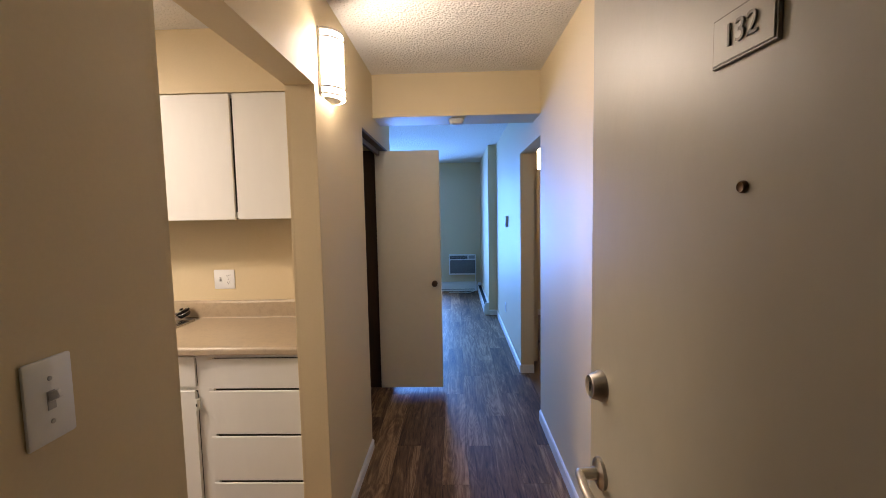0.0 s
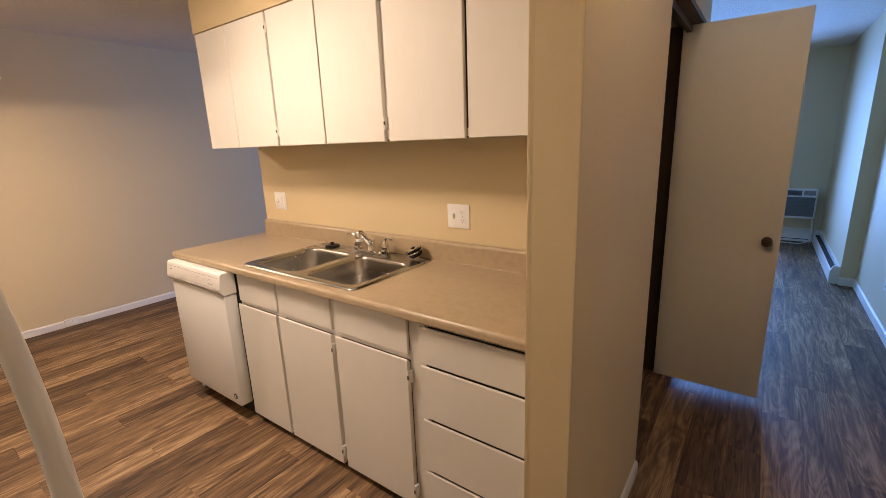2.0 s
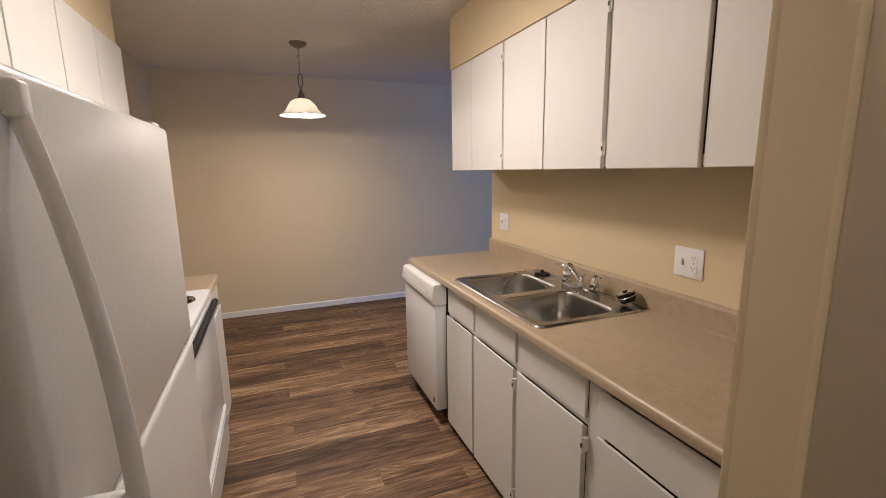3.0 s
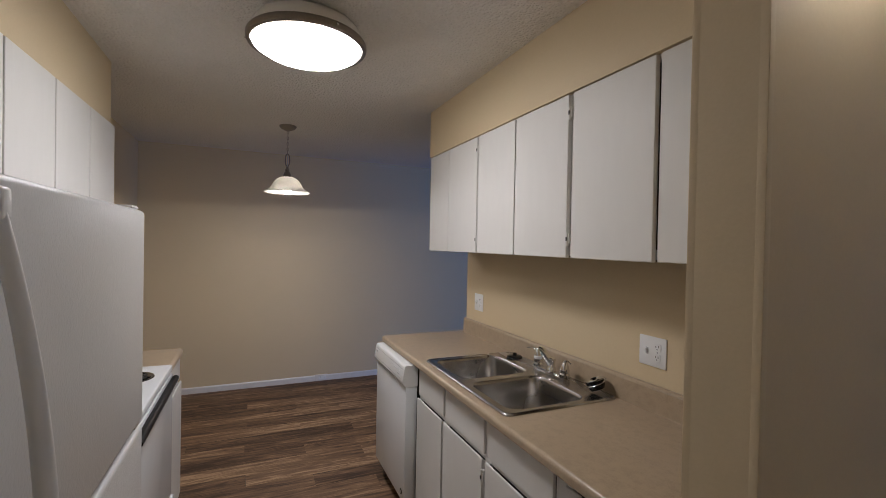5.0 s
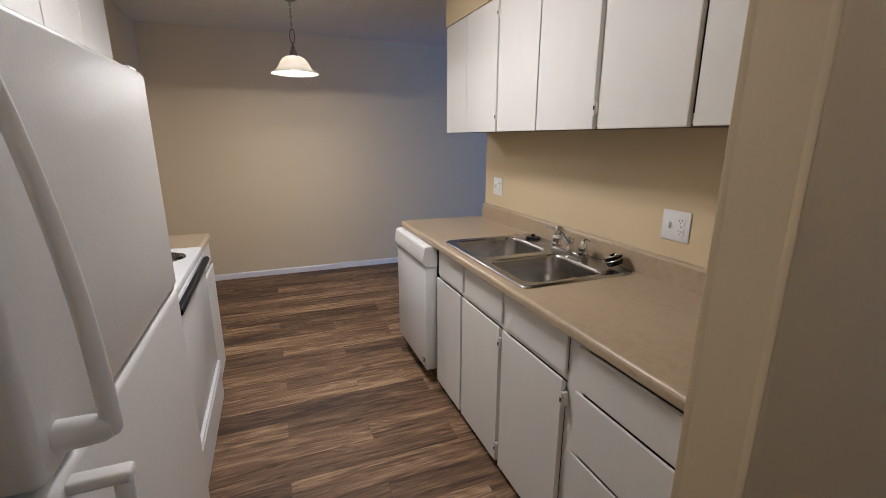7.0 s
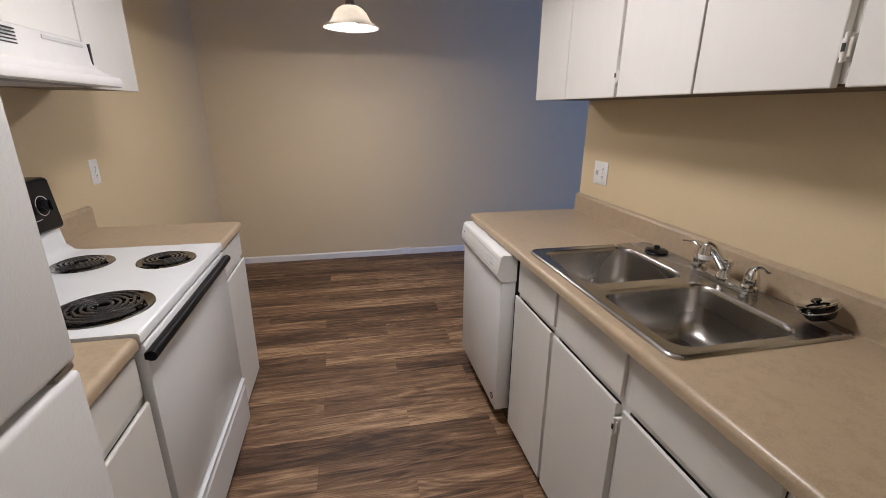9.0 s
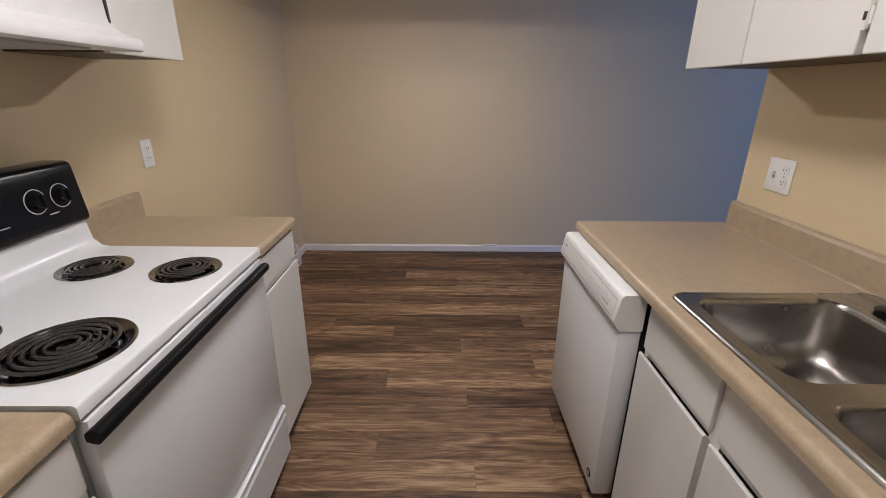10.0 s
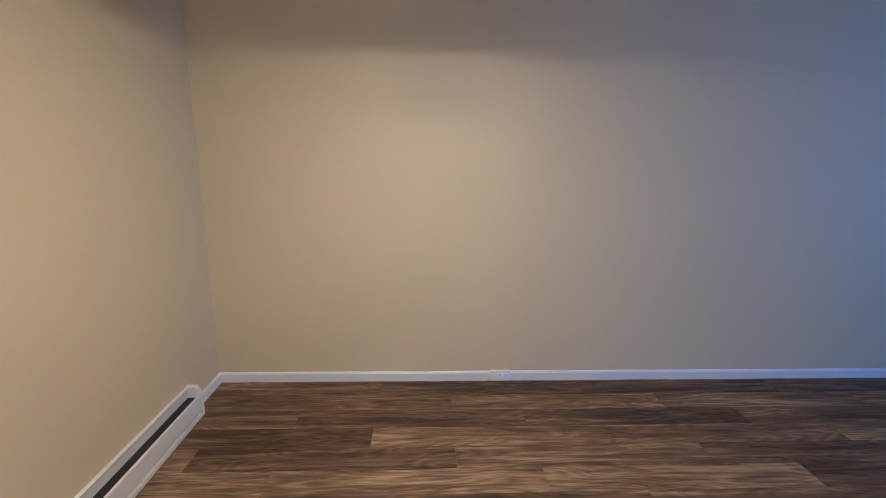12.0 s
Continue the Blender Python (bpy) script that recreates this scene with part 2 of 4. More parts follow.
def thing(name, at=(0, 0, 0), label="", category="", group="", kind=""):
    """An Empty at the base of a thing; its parts are built in world metres."""
    e = new(name)
    e.location = at
    e.empty_display_size = 0.05
    ORIGIN[e] = Vector(at)
    return tagged(e, label, category, group, kind)


def mesh_of(name, bm, material, smooth=False):
    me = bpy.data.meshes.new(name)
    bmesh.ops.recalc_face_normals(bm, faces=bm.faces)
    bm.to_mesh(me)
    bm.free()
    for mt in material if isinstance(material, (list, tuple)) else (material,):
        me.materials.append(mt)
    if smooth:
        me.shade_smooth()
        me.set_sharp_from_angle(angle=radians(40))
    return me


def part(name, bm, material, parent, label="", smooth=False):
    o = ORIGIN[parent]
    if o.length:
        bmesh.ops.translate(bm, verts=bm.verts, vec=-o)
    ob = new(name, mesh_of(name, bm, material, smooth))
    ob.parent = parent
    ORIGIN[ob] = o
    return tagged(ob, label)


def solid(name, bm, material, label="", category="", kind="structure", smooth=False):
    """A top-level one-mesh object of the setting."""
    bmesh.ops.remove_doubles(bm, verts=bm.verts, dist=1e-5)
    return tagged(new(name, mesh_of(name, bm, material, smooth)), label, category, "", kind)


def box(x0, x1, y0, y1, z0, z1, bevel=0.0, seg=1, bm=None):
    own = bmesh.new()
    bmesh.ops.create_cube(own, size=1.0)
    for v in own.verts:
        v.co = Vector((x0 + (v.co.x + 0.5) * (x1 - x0), y0 + (v.co.y + 0.5) * (y1 - y0), z0 + (v.co.z + 0.5) * (z1 - z0)))
    if bevel:
        bmesh.ops.bevel(own, geom=own.edges[:], offset=bevel, segments=seg, affect="EDGES", profile=0.5)
    return join(bm, own)


def join(bm, own):
    if bm is None:
        return own
    me = bpy.data.meshes.new("tmp")
    own.to_mesh(me)
    own.free()
    bm.from_mesh(me)
    bpy.data.meshes.remove(me)
    return bm


def boxes(*rows, bevel=0.0):
    bm = bmesh.new()
    for r in rows:
        box(*r, bevel=bevel, bm=bm)
    return bm


def lathe(profile, at=(0, 0, 0), seg=32, m=None, bm=None):
    """A body turned about z from (radius, height) rows."""
    own = bmesh.new()
    rings = []
    for r, z in profile:
        if r < 1e-5:
            rings.append([own.verts.new((0, 0, z))])
        else:
            rings.append([own.verts.new((r * math.cos(2 * math.pi * i / seg), r * math.sin(2 * math.pi * i / seg), z)) for i in range(seg)])
    for a, b in zip(rings, rings[1:]):
        for i in range(seg):
            j = (i + 1) % seg
            if len(a) == 1 and len(b) > 1:
                own.faces.new((a[0], b[i], b[j]))
            elif len(b) == 1 and len(a) > 1:
                own.faces.new((a[i], a[j], b[0]))
            elif len(a) > 1:
                own.faces.new((a[i], a[j], b[j], b[i]))
    if m is not None:
        bmesh.ops.transform(own, matrix=m, verts=own.verts)
    bmesh.ops.translate(own, verts=own.verts, vec=at)
    return join(bm, own)


def tube(points, radius, seg=10, flat=1.0, bm=None, caps=True):
    """A round bar along points; radius a number or a list; flat squashes it sideways."""
    own = bmesh.new()
    pts = [Vector(p) for p in points]
    rings = []
    side = None
    for i, p in enumerate(pts):
        d = (pts[min(i + 1, len(pts) - 1)] - pts[max(i - 1, 0)]).normalized()
        if side is None:
            ref = Vector((0, 0, 1)) if abs(d.z) < 0.9 else Vector((1, 0, 0))
            side = d.cross(ref).normalized()
        side = (side - d * side.dot(d)).normalized()
        up = d.cross(side)
        r = radius[i] if isinstance(radius, (list, tuple)) else radius
        rings.append([own.verts.new(p + r * (math.cos(a) * side + flat * math.sin(a) * up)) for a in [2 * math.pi * k / seg for k in range(seg)]])
    for a, b in zip(rings, rings[1:]):
        for k in range(seg):
            own.faces.new((a[k], a[(k + 1) % seg], b[(k + 1) % seg], b[k]))
    if caps:
        own.faces.new(rings[0][::-1])
        own.faces.new(rings[-1])
    return join(bm, own)


def extrude_profile(profile, axis, a, b, bm=None):
    """A closed outline swept along x or y from a to b. The outline is (other, z)."""
    own = bmesh.new()
    ends = []
    for s in (a, b):
        ends.append([own.verts.new((s, p, z) if axis == "x" else (p, s, z)) for p, z in profile])
    n = len(profile)
    for i in range(n):
        own.faces.new((ends[0][i], ends[0][(i + 1) % n], ends[1][(i + 1) % n], ends[1][i]))
    own.faces.new(ends[0][::-1])
    own.faces.new(ends[1])
    return join(bm, own)


def ring(cx, cy, hx, hy, r, z, n=6):
    """Points of a rounded rectangle."""
    out = []
    for sx, sy, a0 in ((1, 1, 0), (-1, 1, 90), (-1, -1, 180), (1, -1, 270)):
        for k in range(n + 1):
            a = radians(a0 + 90 * k / n)
            out.append((cx + sx * (hx - r) + r * math.cos(a), cy + sy * (hy - r) + r * math.sin(a), z))
    return out


def stack(rings, cap_first=False, cap_last=False, bm=None):
    own = bmesh.new()
    vs = [[own.verts.new(p) for p in r] for r in rings]
    for a, b in zip(vs, vs[1:]):
        for i in range(len(a)):
            j = (i + 1) % len(a)
            own.faces.new((a[i], a[j], b[j], b[i]))
    if cap_first:
        own.faces.new(vs[0][::-1])
    if cap_last:
        own.faces.new(vs[-1])
    return join(bm, own)

# ---- structure ----
TOP = 2.47          # ceiling
XL, XLI = 0.78, 0.66      # hall's left wall, both faces
XR, XRO = 1.937, 2.057    # hall's right wall, both faces
SINK_Y, SOUTH_Y, FAR_X, NORTH_Y = 3.69, 1.24, -3.795, 9.55
JAMB_Y = 2.925      # kitchen opening, the side towards the closet
W = "beige painted plaster wall"

solid("wall_entry", boxes((XLI, 0.82, 1.0, 1.13, 0, TOP), (1.725, XRO, 1.0, 1.13, 0, TOP), (0.82, 1.725, 1.0, 1.13, 2.06, TOP)), WALL, W + " around the entry doorway", "wall")
solid("wall_hall_left", boxes((XLI, XL, 1.13, 1.97, 0, TOP), (XLI, XL, 1.97, JAMB_Y, 2.04, TOP), (XLI, XL, JAMB_Y, 3.83, 0, TOP),
                              (XLI, XL, 3.83, 4.86, 2.045, TOP), (XLI, XL, 4.86, 4.96, 0, TOP)), WALL, W + " with kitchen and closet openings", "wall")
solid("wall_hall_right", boxes((XR, XRO, 1.13, 4.2, 0, TOP), (XR, XRO, 4.2, 5.14, 2.035, TOP), (XR, XRO, 5.14, NORTH_Y, 0, TOP)), WALL, W + " with a doorway opening", "wall")
solid("wall_kitchen_south", boxes((-3.915, XLI, 1.12, SOUTH_Y, 0, TOP)), WALL, W + " behind the range and heater", "wall")
solid("wall_sink", boxes((-1.665, XLI, SINK_Y, 3.81, 0, TOP)), WALL, W + " behind the kitchen sink", "wall")
# Last box: unseen block, added to keep window light off the dining walls.
solid("wall_closet_and_light_block", boxes((-1.665, XLI, 4.84, 4.96, 0, TOP), (-1.665, -1.545, 3.81, 4.84, 0, TOP), (-0.12, 0.0, 3.81, 4.84, 0, TOP), (-1.665, -0.6, 4.96, 6.3, 0, TOP)), WALL, W + " enclosing the closet, with an added unseen light block", "wall")
solid("wall_dining_west", boxes((-3.915, FAR_X, SOUTH_Y, NORTH_Y, 0, TOP)), WALL, W + " of the dining area", "wall")
WX0, WX1, WZ0, WZ1 = -0.9, 0.98, 0.35, 2.15
solid("wall_living_north", boxes((-3.915, WX0, NORTH_Y, 9.7, 0, TOP), (WX1, XRO, NORTH_Y, 9.7, 0, TOP), (WX0, WX1, NORTH_Y, 9.7, 0, WZ0), (WX0, WX1, NORTH_Y, 9.7, WZ1, TOP)), WALL, W + " with the living room window", "wall")
solid("column_living", boxes((1.82, XR, 7.48, NORTH_Y, 0, TOP)), WALL, "beige painted boxed column beside the window wall", "column")
solid("beam_hall", boxes((XL, XR, 4.2, 4.5, 2.18, TOP)), WALL, "beige painted dropped beam across the hall", "beam")
solid("soffit_sink", boxes((-1.70, XLI, 3.395, SINK_Y, 2.152, TOP)), WALL, "beige painted soffit above wall cabinets", "soffit")
solid("soffit_range", boxes((-1.66, XLI, SOUTH_Y, 1.555, 2.148, TOP)), WALL, "beige painted soffit above range cabinets", "soffit")
solid("ceiling", boxes((-3.915, XRO, 1.0, 9.7, TOP, TOP + 0.1)), CEIL, "white sprayed popcorn ceiling", "ceiling")
solid("ceiling_bath", boxes((XRO, 3.7, 3.6, 7.6, TOP, TOP + 0.1)), CEIL, "white sprayed ceiling of the side room", "ceiling")
solid("wall_bath_stub", boxes((XRO, 2.15, 5.45, 7.46, 0, TOP)), WALL, W + " thickening inside the side room", "wall")
solid("trim", boxes((2.15, 3.6, 7.445, 7.46, 2.2, 2.225)), TRIM, "white horizontal wall trim", "trim")
solid("wall_bath", boxes((XRO, 3.6, 7.46, 7.58, 0, TOP), (3.6, 3.72, 3.6, 7.58, 0, TOP), (XRO, 3.6, 3.6, 3.72, 0, TOP)), WALL, W + " of the side room", "wall")
solid("floor_bath", boxes((XR, 3.6, 3.72, 7.46, -0.02, -0.003)), BATHTILE, "dark brown vinyl floor of the side room", "floor")
solid("floor_strip", box(2.15, 3.6, 6.10, 6.14, -0.003, 0.006, 0.003), BROWN, "dark threshold strip on the floor", "threshold")
solid("wall_corridor", boxes((-0.3, -0.18, -0.9, 1.0, 0, TOP), (2.9, 3.02, -0.9, 1.0, 0, TOP), (-0.3, 3.02, -1.02, -0.9, 0, TOP), (-0.18, XLI, 1.0, 1.12, 0, TOP), (XRO, 2.9, 1.0, 1.12, 0, TOP)), WALL, W + " of the outer corridor", "wall")
solid("ceiling_corridor", boxes((-0.3, 3.02, -1.02, 1.0, TOP, TOP + 0.1)), CEIL, "white corridor ceiling", "ceiling")
solid("floor_corridor", boxes((-0.3, 3.02, -1.02, 1.0, -0.1, 0.0)), CARPET, "brown corridor carpet", "floor")
solid("ground", boxes((-60, 60, 9.8, 120, -0.6, -0.5)), CARPET, "plain ground outside the window", "ground")


def base_run(name, axis, fixed, a, b, out, h=0.062):
    """Baseboard along a wall: out is +1 or -1, the side it stands on."""
    d = out * 0.012
    prof = [(fixed, 0), (fixed + d, 0), (fixed + d, h - 0.012), (fixed + d * 0.5, h - 0.003), (fixed, h)]
    return solid(name, extrude_profile(prof, axis, a, b), TRIM, "white painted baseboard", "baseboard")


base_run("baseboard", "y", FAR_X, SOUTH_Y, 2.905, 1)
base_run("baseboard", "y", FAR_X, 3.03, 5.66, 1)
base_run("baseboard", "y", FAR_X, 5.75, NORTH_Y, 1)
base_run("baseboard", "x", SOUTH_Y, FAR_X + 0.012, -3.455, 1)
base_run("baseboard", "y", XL, 1.13, 1.97, 1)
base_run("baseboard", "y", XL, JAMB_Y, 3.83, 1)
base_run("baseboard", "y", XR, 1.13, 4.2, -1, 0.078)
base_run("baseboard", "y", XR, 5.14, 7.48, -1, 0.078)
base_run("baseboard", "x", 5.14, XR, XRO, -1, 0.078)
base_run("baseboard", "x", 7.48, 1.82, XR - 0.012, -1, 0.078)
base_run("baseboard", "x", 7.46, 2.15, 3.6, -1, 0.078)
base_run("baseboard", "x", 4.96, -0.6, XL, 1)
solid("trim", boxes((XLI, XL - 0.004, 3.83, 3.845, 0, 2.045), (0.40, XL - 0.004, 4.82, 4.838, 0, 2.045), (XLI, XL - 0.004, 4.845, 4.86, 0, 2.045), (XLI, XL - 0.004, 3.845, 4.845, 2.03, 2.045), (0.70, 0.725, 3.845, 4.845, 1.995, 2.03)), BROWN, "dark brown stained closet jamb and track", "door frame")

for bx, by, sx, sy in ((XLI, JAMB_Y, -1, -1), (XL, JAMB_Y, 1, -1), (XL, 1.97, 1, 1), (XLI, 1.97, -1, 1), (XR, 4.2, -1, 1), (XR, 5.14, -1, -1)):
    lip = 0.0011
    corner = [(bx - sx * 0.013, by), (bx - sx * 0.013, by + sy * lip * 0.02), (bx - sx * 0.005, by + sy * lip), (bx, by + sy * lip * 0.8), (bx + sx * lip * 0.8, by),
              (bx + sx * lip, by - sy * 0.005), (bx + sx * lip * 0.02, by - sy * 0.013), (bx, by - sy * 0.013)]
    top_z = 2.04 if by < 3 else 2.035
    solid("corner_bead", stack([[(px, py, z) for px, py in corner] for z in (0.09, top_z)], True, True), WALL, "painted corner bead along the opening edge", "corner bead", smooth=True)

win = thing("window_1", (0.04, NORTH_Y, WZ0), "wide window with white frame and clear glass", "window", "", "structure")
for x0, x1, z0, z1 in ((WX0, WX1, WZ0, WZ0 + 0.05), (WX0, WX1, WZ1 - 0.05, WZ1), (WX0, WX0 + 0.05, WZ0 + 0.05, WZ1 - 0.05), (WX1 - 0.05, WX1, WZ0 + 0.05, WZ1 - 0.05), (0.01, 0.07, WZ0 + 0.05, WZ1 - 0.05)):
    part("window_frame", box(x0, x1, 9.60, 9.66, z0, z1, 0.004), TRIM, win)
for x0, x1 in ((WX0 + 0.05, 0.01), (0.07, WX1 - 0.05)):
    part("pane", box(x0, x1, 9.627, 9.633, WZ0 + 0.05, WZ1 - 0.05), PANE, win).visible_shadow = False
part("window_sill", box(WX0 - 0.03, WX1 + 0.03, 9.51, 9.60, WZ0 - 0.025, WZ0, 0.005), TRIM, win)

# ---- kitchen: sink side ----


def slab(parent, name, x0, x1, z0, z1, y, s, thick, label="", lip=False):
    """A door or drawer front on the plane y, standing out to s. lip: a bevelled finger-pull along the top."""
    yo = y + s * thick
    if lip:
        c = 0.014
        prof = [(y, z0), (yo - s * 0.003, z0), (yo, z0 + 0.003), (yo, z1 - 0.004), (yo - s * 0.003, z1), (yo - s * 0.006, z1), (y, z1 - c)]
        bm = extrude_profile(prof, "x", x0, x1)
    else:
        bm = box(x0, x1, min(y, yo), max(y, yo), z0, z1, 0.003, 2)
    return part(name, bm, CAB, parent, label)


def hinge(parent, x, y, z, s):
    bm = boxes((x - 0.006, x + 0.006, min(y, y + s * 0.024), max(y, y + s * 0.024), z - 0.026, z + 0.026), bevel=0.002)
    box(x - 0.011, x + 0.011, min(y + s * 0.018, y + s * 0.023), max(y + s * 0.018, y + s * 0.023), z - 0.018, z + 0.018, 0.0015, bm=bm)
    lathe([(0, -0.028), (0.0045, -0.028), (0.0045, 0.028), (0, 0.028)], (x, y + s * 0.024, z), 10, bm=bm)
    hg = part("hinge", bm, CAB, parent, "small painted cabinet hinge")
    part("slot", box(x - 0.003, x + 0.003, min(y + s * 0.0225, y + s * 0.0295), max(y + s * 0.0225, y + s * 0.0295), z - 0.008, z + 0.008), BLACK_M, hg)
    return hg


def carcass(parent, x0, x1, yb, yf, z0, z1, openings, zb=None, stile=0.02):
    """Box body with face frame; openings are shallow recesses where fronts leave gaps, their shade painted on a dark
    sheet.
    """
    s = 1 if yf > yb else -1
    lo, hi = min(yb, yf - s * 0.02), max(yb, yf - s * 0.02)
    part("body", box(x0, x1, lo, hi, z0, zb or z1), CAB, parent)
    f0, f1 = min(yf - s * 0.02, yf), max(yf - s * 0.02, yf)
    k = stile
    rows = [(x0, x0 + k, f0, f1, z0, z1), (x1 - k, x1, f0, f1, z0, z1), (x0 + k, x1 - k, f0, f1, z0, z0 + 0.03), (x0 + k, x1 - k, f0, f1, z1 - 0.02, z1)]
    rows += [(x0 + k, x1 - k, f0, f1, a, b) for a, b in openings]
    part("face_frame", boxes(*rows), CAB, parent)
    # Dark sheet with the gap shade put into its colour.
    part("recess", box(x0 + k + 0.001, x1 - k - 0.001, min(yf - s * 0.019, yf - s * 0.012), max(yf - s * 0.019, yf - s * 0.012), z0 + 0.031, z1 - 0.021), GAP_SHADE, parent)


def toe_kick(x0, x1, yb, yf, s, z1):
    t = thing("toe_kick", ((x0 + x1) / 2, yf - s * 0.06, 0), "black recessed toe kick under cabinets", "toe kick", "", "structure")
    part("board", box(x0, x1, min(yb, yf - s * 0.05), max(yb, yf - s * 0.05), 0, z1), KICK, t)


YF = 3.115
UNITS = ((-1.072, -0.737, "left"), (-0.714, -0.336, "right"), (-0.306, 0.096, "right"))
for i, (x0, x1, side) in enumerate(UNITS):
    c = thing("base_cabinet", ((x0 + x1) / 2, YF, 0.05), "white painted base cabinet with flat door and false front", "cabinet", "base cabinets by the sink")
    xa, xb = (-1.076, -0.726) if i == 0 else (-0.726, -0.320) if i == 1 else (-0.320, 0.12)
    carcass(c, xa, xb, SINK_Y - 0.003, YF, 0.05, 0.868, ((0.69, 0.72),), 0.70)
    slab(c, "false_front", x0 + 0.004, x1 + 0.002, 0.712, 0.858, YF, -1, 0.012)
    d = slab(c, "door", x0, x1, 0.04, 0.695, YF, -1, 0.02, lip=True)
    if side == "right":
        for z in (0.115, 0.628):
            hinge(d, x1 + 0.009, YF, z, -1)
toe_kick(-1.076, 0.657, SINK_Y - 0.1, YF, -1, 0.05)
c = thing("drawer_cabinet", (0.4, YF, 0.05), "white painted cabinet with four flat drawers", "cabinet", "base cabinets by the sink")
carcass(c, 0.12, 0.657, SINK_Y - 0.003, YF, 0.05, 0.868, (), stile=0.058)
for z0, z1 in ((0.704, 0.848), (0.480, 0.694), (0.249, 0.470), (0.05, 0.239)):
    slab(c, "drawer", 0.165, 0.60, z0, z1, YF, -1, 0.02, lip=True)


def rounded_front(y_front, y_back, s):
    """Outline of a worktop with a rolled front edge; s: +1 if the front lies at larger y."""
    r = 0.017
    pts = []
    for k in range(7):
        a = radians(90 - 15 * k)
        pts.append((y_front - s * (r - r * math.cos(a)), 0.91 - r + r * math.sin(a)))
    pts += [(y_front, 0.878), (y_front - s * 0.006, 0.872), (y_back, 0.872), (y_back, 0.91)]
    return pts


def splash_outline(y_wall, s):
    """s: direction from the wall into the room."""
    return [(y_wall, 0.91), (y_wall + s * 0.023, 0.91), (y_wall + s * 0.021, 0.914), (y_wall + s * 0.020, 1.0), (y_wall + s * 0.016, 1.009), (y_wall + s * 0.008, 1.013), (y_wall, 1.013)]


HX0, HX1, HY0, HY1 = -1.0, -0.205, 3.13, 3.645
bm = extrude_profile(rounded_front(3.07, SINK_Y - 0.002, -1), "x", -1.71, HX0)
extrude_profile(rounded_front(3.07, SINK_Y - 0.002, -1), "x", HX1, 0.657, bm)
extrude_profile(rounded_front(3.07, HY0, -1), "x", HX0, HX1, bm)
box(HX0, HX1, HY1, SINK_Y - 0.002, 0.872, 0.91, bm=bm)
bmesh.ops.remove_doubles(bm, verts=bm.verts, dist=1e-5)
top = thing("worktop", (-0.5, 3.4, 0.872), "beige speckled laminate worktop with backsplash over sink cabinets", "countertop")
part("top", bm, LAMINATE, top, smooth=True)
part("backsplash", extrude_profile(splash_outline(SINK_Y - 0.002, -1), "x", -1.665, 0.657), LAMINATE, top)

# sink
sink = thing("kitchen_sink", (-0.603, 3.387, 0.91), "stainless steel double-bowl drop-in sink", "sink")
own = bmesh.new()
BOWLS = ((-0.805, 3.343, 0.176, 0.19), (-0.402, 3.343, 0.176, 0.19))
loops = [ring(-0.603, 3.387, 0.397, 0.258, 0.026, 0.9175)] + [ring(cx, cy, hx, hy, 0.06, 0.9165) for cx, cy, hx, hy in BOWLS]
edges = []
for lp in loops:
    vs = [own.verts.new(p) for p in lp]
    edges += [own.edges.new((vs[k], vs[(k + 1) % len(vs)])) for k in range(len(vs))]
bmesh.ops.triangle_fill(own, use_beauty=True, use_dissolve=False, edges=edges)
inside = [f for f in own.faces if any(abs(f.calc_center_median().x - cx) < hx and all(abs(v.co.x - cx) < hx + 0.003 and abs(v.co.y - cy) < hy + 0.003 for v in f.verts) for cx, cy, hx, hy in BOWLS)]
bmesh.ops.delete(own, geom=inside, context="FACES_ONLY")
stack([ring(-0.603, 3.387, 0.397, 0.258, 0.026, 0.9175), ring(-0.603, 3.387, 0.405, 0.266, 0.03, 0.9195), ring(-0.603, 3.387, 0.411, 0.272, 0.033, 0.9165), ring(-0.603, 3.387, 0.414, 0.275, 0.035, 0.911)], bm=own)
part("rim", own, STEEL, sink, smooth=True)
for cx, cy, hx, hy in BOWLS:
    lv = ((0.9165, 0, 0.06), (0.913, 0.004, 0.06), (0.90, 0.007, 0.06), (0.80, 0.014, 0.065), (0.765, 0.022, 0.07), (0.745, 0.042, 0.08), (0.738, 0.075, 0.08), (0.733, 0.125, 0.04))
    bowl = part("bowl", stack([ring(cx, cy, hx - i, hy - i, min(r, hx - i - 0.002), z) for z, i, r in lv], cap_last=True), STEEL, sink, smooth=True)
    part("drain", lathe([(0.0, 0.731), (0.022, 0.731), (0.03, 0.737), (0.042, 0.738), (0.044, 0.735)], (cx, cy, 0), 24), CHROME, bowl, "round chrome drain", smooth=True)

# faucet
fc = thing("faucet", (-0.57, 3.605, 0.918), "chrome two-handle kitchen faucet with short swivel spout", "faucet")
part("base_plate", stack([ring(-0.57, 3.605, 0.125, 0.026, 0.025, 0.918), ring(-0.57, 3.605, 0.125, 0.026, 0.025, 0.928), ring(-0.57, 3.605, 0.118, 0.02, 0.019, 0.934)], True, True), CHROME, fc, smooth=True)
part("body", lathe([(0.024, 0.932), (0.022, 0.945), (0.017, 0.953), (0.019, 0.975), (0.022, 0.984), (0.020, 0.993), (0.012, 0.999), (0, 1.0)], (-0.568, 3.605, 0), 20), CHROME, fc, smooth=True)
spout = part("spout", tube([(-0.570, 3.603, 0.968), (-0.578, 3.592, 0.992), (-0.588, 3.576, 1.018), (-0.596, 3.562, 1.034), (-0.603, 3.549, 1.038)], [0.019, 0.0195, 0.0185, 0.017, 0.013], 14), CHROME, fc, smooth=True)
